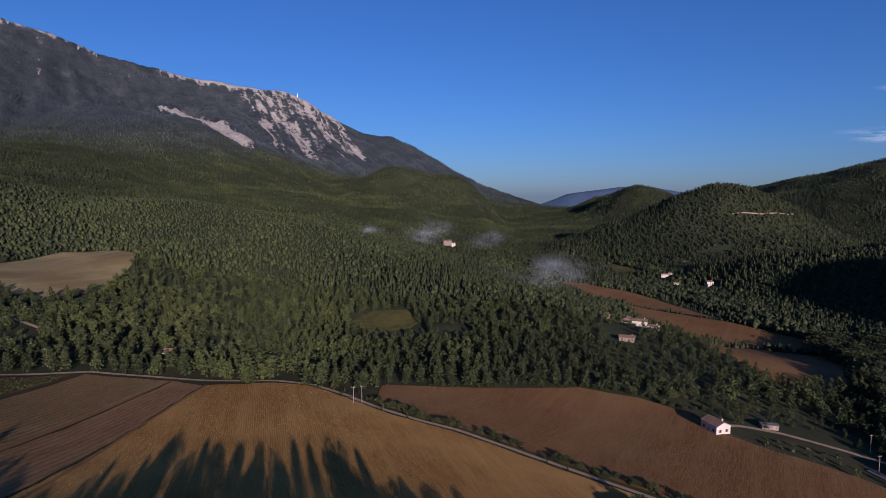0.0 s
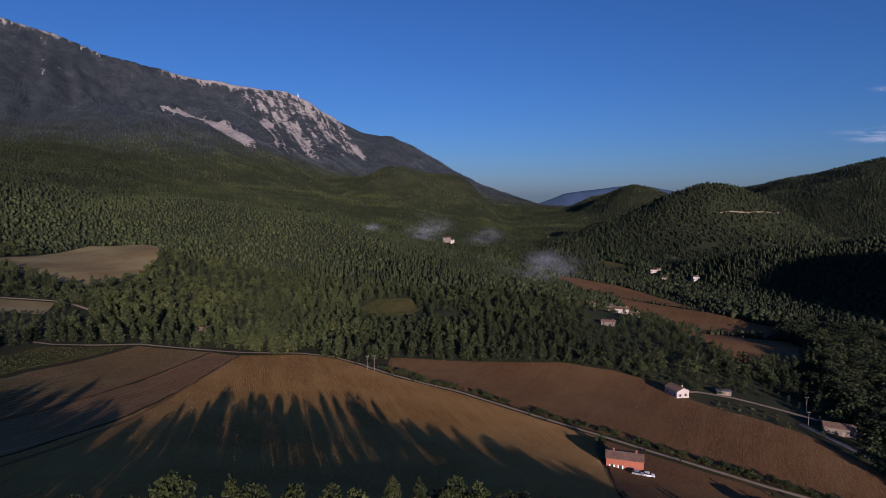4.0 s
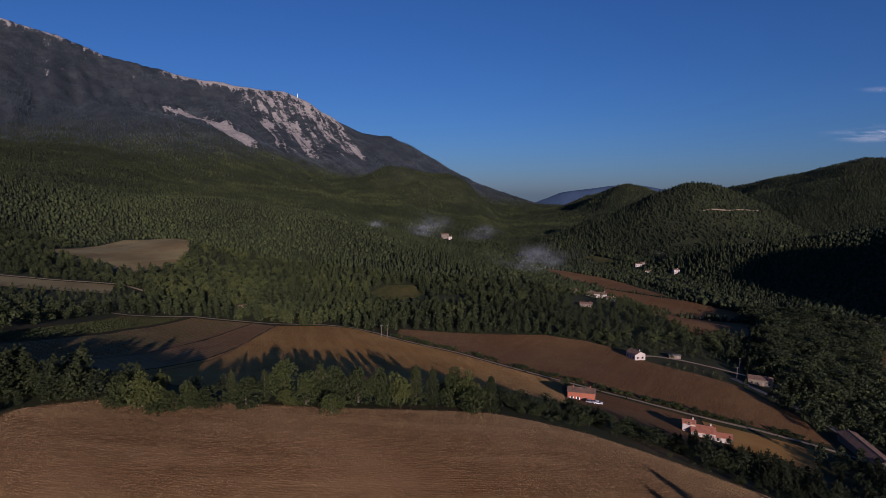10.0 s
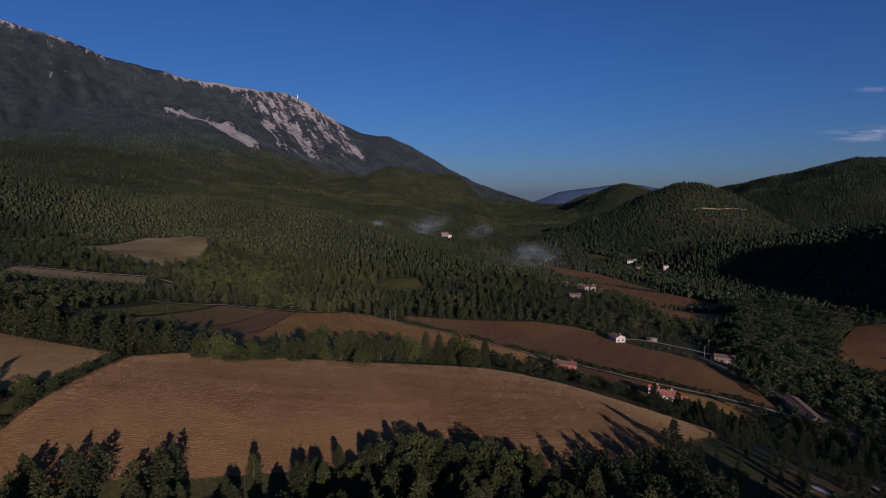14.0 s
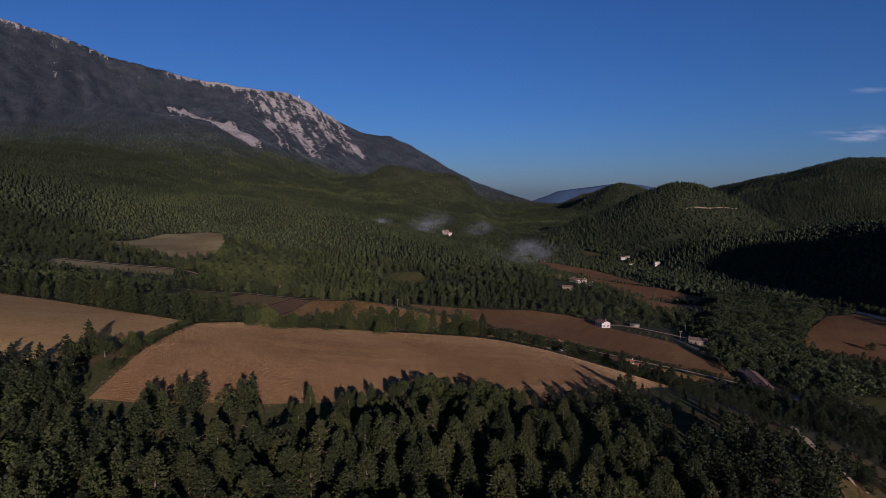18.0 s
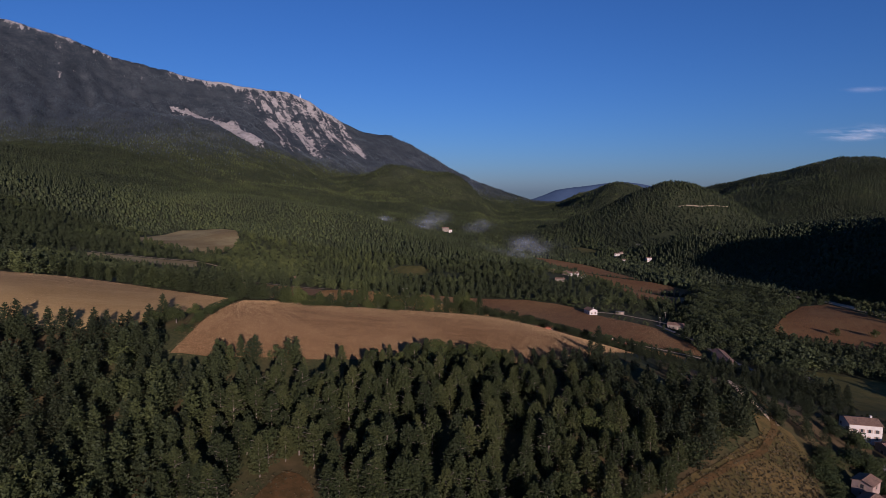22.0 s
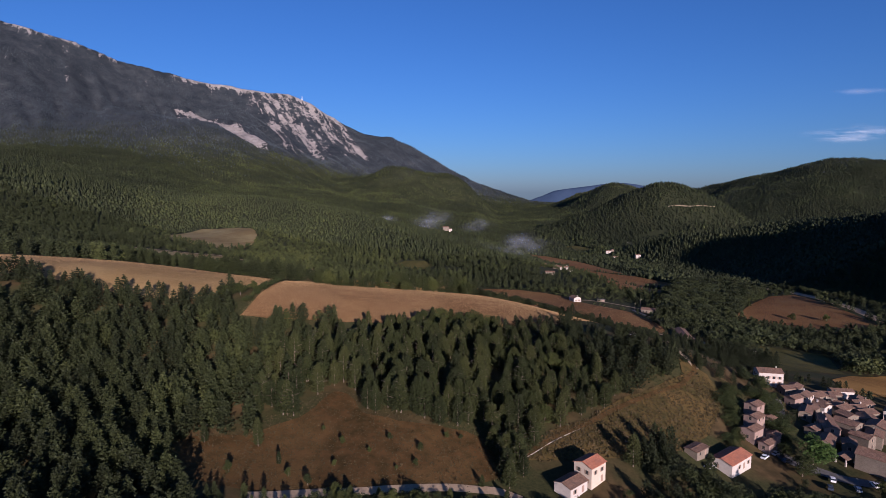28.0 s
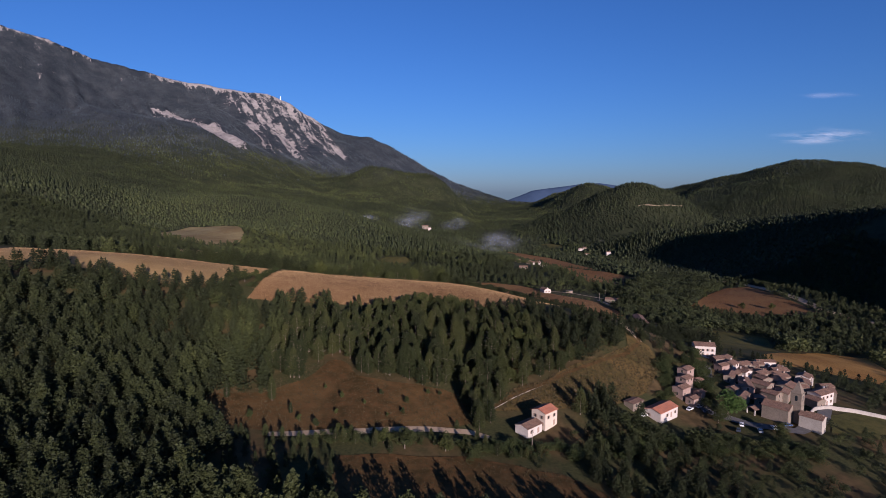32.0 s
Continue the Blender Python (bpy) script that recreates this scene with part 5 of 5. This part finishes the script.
shrubs("hedge_lane", [(-42, 250), (-16, 234), (0, 231), (24, 220), (48, 207), (70, 194), (94, 178), (118, 163), (142, 150), (160, 140)], 2.4, 0.9, 1.2, 3.4, "uneven shrub hedge along the lane", 3)
shrubs("hedge_knoll", [(-98, 20), (-84, 36), (-60, 42), (-31, 45), (0, 54), (20, 58), (44, 54), (66, 44), (84, 31), (98, 18)], 2.4, 2.0, 0.8, 2.4, "shrubs along the far edge of the knoll field", 4)
shrubs("hedge_straw", [(-104, 4), (-104, -20), (-105, -40)], 2.0, 2.0, 1.5, 4.5, "bushes between the two upper fields", 5)
shrubs("hedge_road", [(-48, -160), (-30, -157), (-14, -153), (2, -151), (16, -152), (30, -156)], 3.0, 1.6, 1.5, 4.5, "bushy hedge below the pale road", 6)
shrubs("scrub_cottage", [(8, -154), (20, -152), (32, -150), (46, -148), (60, -145), (72, -141)], 5.0, 0.8, 2.0, 5.0, "leafy shrubs and small trees below the cream house", 13)
shrubs("scrub_gardens", [(52, -152), (66, -146), (80, -142), (96, -132), (110, -134), (124, -130), (140, -136), (156, -140)], 8.0, 0.7, 2.0, 5.5, "garden scrub and hedges below the village", 7)
shrubs("scrub_terrace", [(133, -88), (136, -76), (140, -62), (146, -48), (150, -36)], 6.0, 0.45, 2.5, 6.5, "green scrub between the terrace and the old village", 10)
shrubs("scrub_bank_foot", [(108, -98), (113, -90), (116, -80), (120, -68), (126, -58)], 3.5, 0.6, 1.5, 4.5, "green shrubs at the foot of the grassy bank", 12)
shrubs("hedge_brown_field", [(-30, 282), (12, 300), (66, 314), (98, 305), (118, 288)], 2.0, 2.0, 1.0, 3.0, "shrubs and stones along the far edge of the ploughed field", 8)
def tufts(name, far, near, count, size, tone, label, seed, material=None, turn=8.0):
    """Single tall grass tufts over a draped plot."""
    r = np.random.default_rng(seed)
    a, b = along(far, 60), along(near, 60)
    i, f, w = r.integers(0, 59, count), r.uniform(0, 1, count)[:, None], r.uniform(0, 1, count)[:, None]
    p = (a[i] * (1 - w) + a[i + 1] * w) * (1 - f) + (b[i] * (1 - w) + b[i + 1] * w) * f + r.normal(0, 0.8, (count, 2))
    if material:      # stubble stands in drill rows
        n = np.array([-math.sin(radians(turn)), math.cos(radians(turn))])
        off = p @ n
        p = p + ((np.round(off / 0.8) * 0.8 + r.normal(0, 0.2, count)) - off)[:, None] * n
    c = np.c_[p, lie(p[:, 0], p[:, 1]) + 0.22 + size * 0.3]
    per = 1 if material else 3
    P, F = blades(c, size, per, r, 2.2 if material else 0.5)
    t = np.repeat(np.clip(r.normal(tone, 0.2, count), 0, 1), 3 * per)
    return tagged(new(name, sheet(name, P, F, material or DRY_GRASS, (("tone", t),))), label, "grass", kind="stuff")


DRY_GRASS = foliage_material("dry_grass_blades", (0.032, 0.031, 0.011), (0.066, 0.048, 0.018), (0.12, 0.078, 0.03), True)
STUBBLE_STRAW = foliage_material("stubble_straw", (0.19, 0.115, 0.048), (0.33, 0.210, 0.090), (0.46, 0.315, 0.145), True)
tufts("stubble_knoll", [(-102, 12), (-86, 32), (-71, 36), (-31, 41), (-5, 48), (12, 51), (39, 47), (62, 38), (84, 24)],
      [(-104, -52), (-90, -50), (-60, -40), (-30, -28), (0, -20), (30, -18), (50, -12), (66, 0), (80, 12)], 280000, 0.085, 0.62, "short stubble and clods over the knoll field", 31, STUBBLE_STRAW)
tufts("stubble_straw", [(-285, 24), (-235, 30), (-200, 34), (-153, 25), (-111, 14)], [(-262, -50), (-215, -52), (-160, -50), (-125, -40), (-106, -8)], 60000, 0.095, 0.45, "short pale stubble over the upper field", 32, STUBBLE_STRAW)
tufts("stubble_tawny", [(-121, 250), (-74, 262), (-35, 234), (21, 211), (60, 189)], [(-108, 50), (-40, 58), (0, 68), (46, 100), (56, 180)], 60000, 0.11, 0.5, "short stubble over the tawny field", 33, STUBBLE_STRAW, 100.0)
tufts("clods_brown", [(-41, 278), (12, 297), (66, 311), (98, 301), (121, 262), (156, 225), (176, 170)], [(-40, 246), (-2, 230), (47, 206), (92, 178), (117, 164), (160, 141), (172, 136)], 30000, 0.11, 0.3, "clods and stubble over the ploughed field", 34, STUBBLE_STRAW)
tufts("grass_bank", [(36, -106), (50, -100), (68, -84), (87, -70), (112, -52), (116, -56)], [(22, -122), (45, -120), (64, -118), (84, -108), (100, -94), (114, -74)], 4200, 0.42, 0.45, "tall dry grass tufts on the bank", 21)
tufts("grass_meadow", [(-92, -124), (-74, -117), (-50, -94), (-36, -98), (-22, -107), (4, -105), (10, -112)], [(-90, -150), (-64, -154), (-40, -152), (-20, -147), (-5, -143), (8, -138), (16, -132)], 3500, 0.28, 0.35, "short dry grass tufts over the meadow", 22)
tufts("grass_lower", [(-36, -168), (1, -161), (30, -162), (46, -166)], [(-30, -205), (12, -203), (56, -200), (76, -196)], 5000, 0.20, 0.3, "rough grass tufts in the lower field", 23)
shrubs("hedge_bank", [(20, -110), (34, -101), (50, -92), (66, -78), (84, -62), (100, -54)], 3.0, 1.5, 1.0, 3.0, "dry scrub above the terraced track", 9)


SAPLINGS = [(-40, -128, 3.4), (-30, -132, 2.6), (-40, -140, 2.8), (-24, -124, 3.2), (-13, -127, 3.6), (-4, -117, 3.4), (1, -116, 2.8), (-14, -135, 3.0), (-72, -146, 4.5), (-53, -146, 3.6), (-46, -150, 4.2), (-74, -126, 3.0), (-48, -121, 2.4), (-20, -139, 2.2)]


def lone_tree(x, y, h, kind, label, group="", w=1.0, low=0.0):
    k = len([o for o in scene.objects if o.name.startswith("lone_")])
    base = tagged(new("lone_pine" if kind == "pine" else "lone_tree"), label, "tree", group)
    for part_name, me in zip(("crown", "trunk"), TREES[kind][k % len(TREES[kind])]):
        new(part_name, me).parent = base
    base.matrix_basis = pose(x, y, float(lie(x, y)) - low * h, 0, 0, 70 * k) @ Matrix.Diagonal((h / 10 * w, h / 10 * w, h / 10, 1))


for x0, y0, h in SAPLINGS:
    lone_tree(x0, y0, h, "oak", "young tree standing in the brown meadow", "meadow saplings", 0.8)
for x0, y0, h in ((-68, -131, 11), (-86, -132, 8), (-58, -140, 5)):
    lone_tree(x0, y0, h, "pine", "dark pine standing at the edge of the meadow", "", 0.9)
for x0, y0, h in ((-12, -158, 8.5), (-20, -156, 6), (3, -156, 6), (128, -110, 9), (-112, -32, 8), (-118, -38, 8), (-108, -24, 6), (128, -98, 6), (150, -122, 7), (146, -128, 6), (345, 262, 8), (375, 255, 8), (-18, -27, 9), (-9, -24, 10), (0, -25, 9.5), (8, -23, 10), (16, -24, 9), (-12, -33, 10), (4, -33, 10)):
    lone_tree(x0, y0, h, "oak", "round leafy green tree with a full crown", "", 1.25)

# the trees behind the knoll field, one by one: x, y, height, width against height
for x0, y0, h, w in ((-86, 23, 8.5, 0.8), (-80, 24, 10.6, 0.69), (-82, 36, 7.8, 0.55), (-74, 24, 6.2, 1.3), (-70, 28, 8.3, 0.5), (-66, 31, 6.8, 1.1), (-62, 37, 10.8, 0.4), (-58, 36, 8.8, 1.0), (-55, 43, 10.7, 0.42), (-50, 46, 14.4, 0.57), (-48, 41, 5.0, 0.9), (-43, 43, 11.3, 0.64),
                     (-40, 48, 13.7, 0.45), (-33.5, 34, 7.0, 0.85), (-36, 47, 12.3, 0.64), (-29, 50, 13.0, 0.55), (-23, 50, 11.9, 0.55), (-18, 52, 11.5, 0.6), (-12, 55, 14.2, 0.45), (-7, 56, 13.6, 0.45), (-1, 58, 13.4, 0.52), (4, 56, 13.5, 0.5), (6, 51, 9.0, 0.9), (11, 53, 13.6, 0.42)):
    lone_tree(x0, y0, h if w < 0.5 else 1.22 * h, "pine" if w < 0.5 else "oak", "round bush standing in the tilled field" if x0 == -33.5 else "leafy hedge tree behind the tilled knoll field", "hedge trees", w / (0.5 if w < 0.5 else 0.75), 0.1 if w < 0.5 else 0.2)

PLANE = foliage_material("plane_leaves", (0.035, 0.060, 0.010), (0.048, 0.085, 0.014), (0.066, 0.110, 0.020), False)
plane = tagged(new("plane_tree"), "large bright green plane tree on the village square", "tree")
for part_name, me in zip(("crown", "trunk"), TREES["oak"][1]):
    me = me.copy()
    if part_name == "crown":
        me.materials[0] = PLANE
    new(part_name, me).parent = plane
plane.matrix_basis = pose(136, -103, float(lie(136, -103)), 0, 0, 40) @ Matrix.Diagonal((1.75, 1.75, 1.35, 1))


# ---- mist over the valley, thin high cloud ----
def veil_material(name, thick, scale, tint, stretch):
    m = Nodes(name, 1.0, 0.0)
    soft = m.attr("soft")
    n = m.noise(scale, 5, 0.65, stretch=stretch)
    share = m.math("MULTIPLY", m.math("MULTIPLY", soft, m.level(n, 0.42, 0.76)), thick)
    d = m.add("ShaderNodeBsdfDiffuse", Color=(*tint, 1))
    tr = m.t.nodes.new("ShaderNodeBsdfTransparent")
    mx = m.t.nodes.new("ShaderNodeMixShader")
    m.t.links.new(share, mx.inputs[0])
    m.t.links.new(tr.outputs[0], mx.inputs[1])
    m.t.links.new(d.outputs[0], mx.inputs[2])
    m.t.links.new(mx.outputs[0], m.t.nodes["Material Output"].inputs["Surface"])
    return m.mat


MIST = veil_material("valley_mist", 0.12, 0.02, (0.46, 0.51, 0.64), ((1, 1, 2.2), (0, 0, 0)))
CIRRUS_FAINT = veil_material("faint_cirrus", 0.07, 0.004, (0.8, 0.8, 0.82), ((0.35, 1, 2.5), (0, 0, 0)))
CIRRUS = veil_material("thin_cirrus", 0.5, 0.004, (0.8, 0.8, 0.82), ((0.35, 1, 2.5), (0, 0, 0)))


def veil(name, x, y, z, wide, tall, deep, sheets, material, label, category):
    Ps, Fs, Ss, base = [], [], [], 0
    u, v = np.meshgrid(np.linspace(-1, 1, 25), np.linspace(-1, 1, 13))
    for k in range(sheets):
        f = k / max(1, sheets - 1) - 0.5
        shift = (fractal(np.array([k * 3.1]), np.array([x]), 1.7, 2)[0] - 0.4) * wide * 0.4
        X = x + shift + u * wide * (0.75 + 0.25 * math.cos(3 * k))
        Z = z + v * tall * (0.8 + 0.2 * math.sin(2 * k)) + 0.12 * tall * np.sin(3 * u + k)
        Y = y + f * deep + 0.25 * deep / max(1, sheets) * np.sin(2.4 * u + k) + v * 3
        Ps.append(np.stack([X, Y, Z], -1).reshape(-1, 3))
        Fs.append(quads(25, 13) + base)
        Ss.append(np.clip(1 - (u ** 2 + v ** 2), 0, 1).ravel() ** 2.0)
        base += u.size
    return tagged(new(name, smooth(sheet(name, np.concatenate(Ps), np.concatenate(Fs), material, (("soft", np.concatenate(Ss)),)))), label, category, kind="stuff")


veil("mist", -66, 985, 6, 62, 40, 60, 3, MIST, "pale morning mist drifting beside the manor", "mist")
veil("mist", 112, 690, -22, 95, 26, 70, 3, MIST, "pale mist bank lying over the valley trees", "mist")
veil("mist", -165, 960, 10, 40, 16, 30, 2, MIST, "small wisp of mist over the forest", "mist")
veil("mist", 45, 930, 0, 50, 20, 30, 2, MIST, "thin mist over the far valley woods", "mist")
veil("cirrus", 3260, 4350, 540, 520, 85, 60, 3, CIRRUS, "thin white cirrus streak in the blue sky", "cloud")
veil("cirrus", 3250, 4350, 880, 330, 35, 40, 2, CIRRUS_FAINT, "faint cirrus wisp in the blue sky", "cloud")


def mast(x, y, h):
    b = tagged(new("summit_mast"), "white broadcast mast on the bare summit", "mast")
    b.matrix_basis = pose(x, y, float(lie(x, y)) - 2)
    part("tower", Solid().box(-3, 3, -3, 3, 0, h * 0.55), WHITE_PAINT, b)
    part("antenna", Solid().box(-1.5, 1.5, -1.5, 1.5, h * 0.55, h), WHITE_PAINT, b)


mast(-1330, 4470, 32)
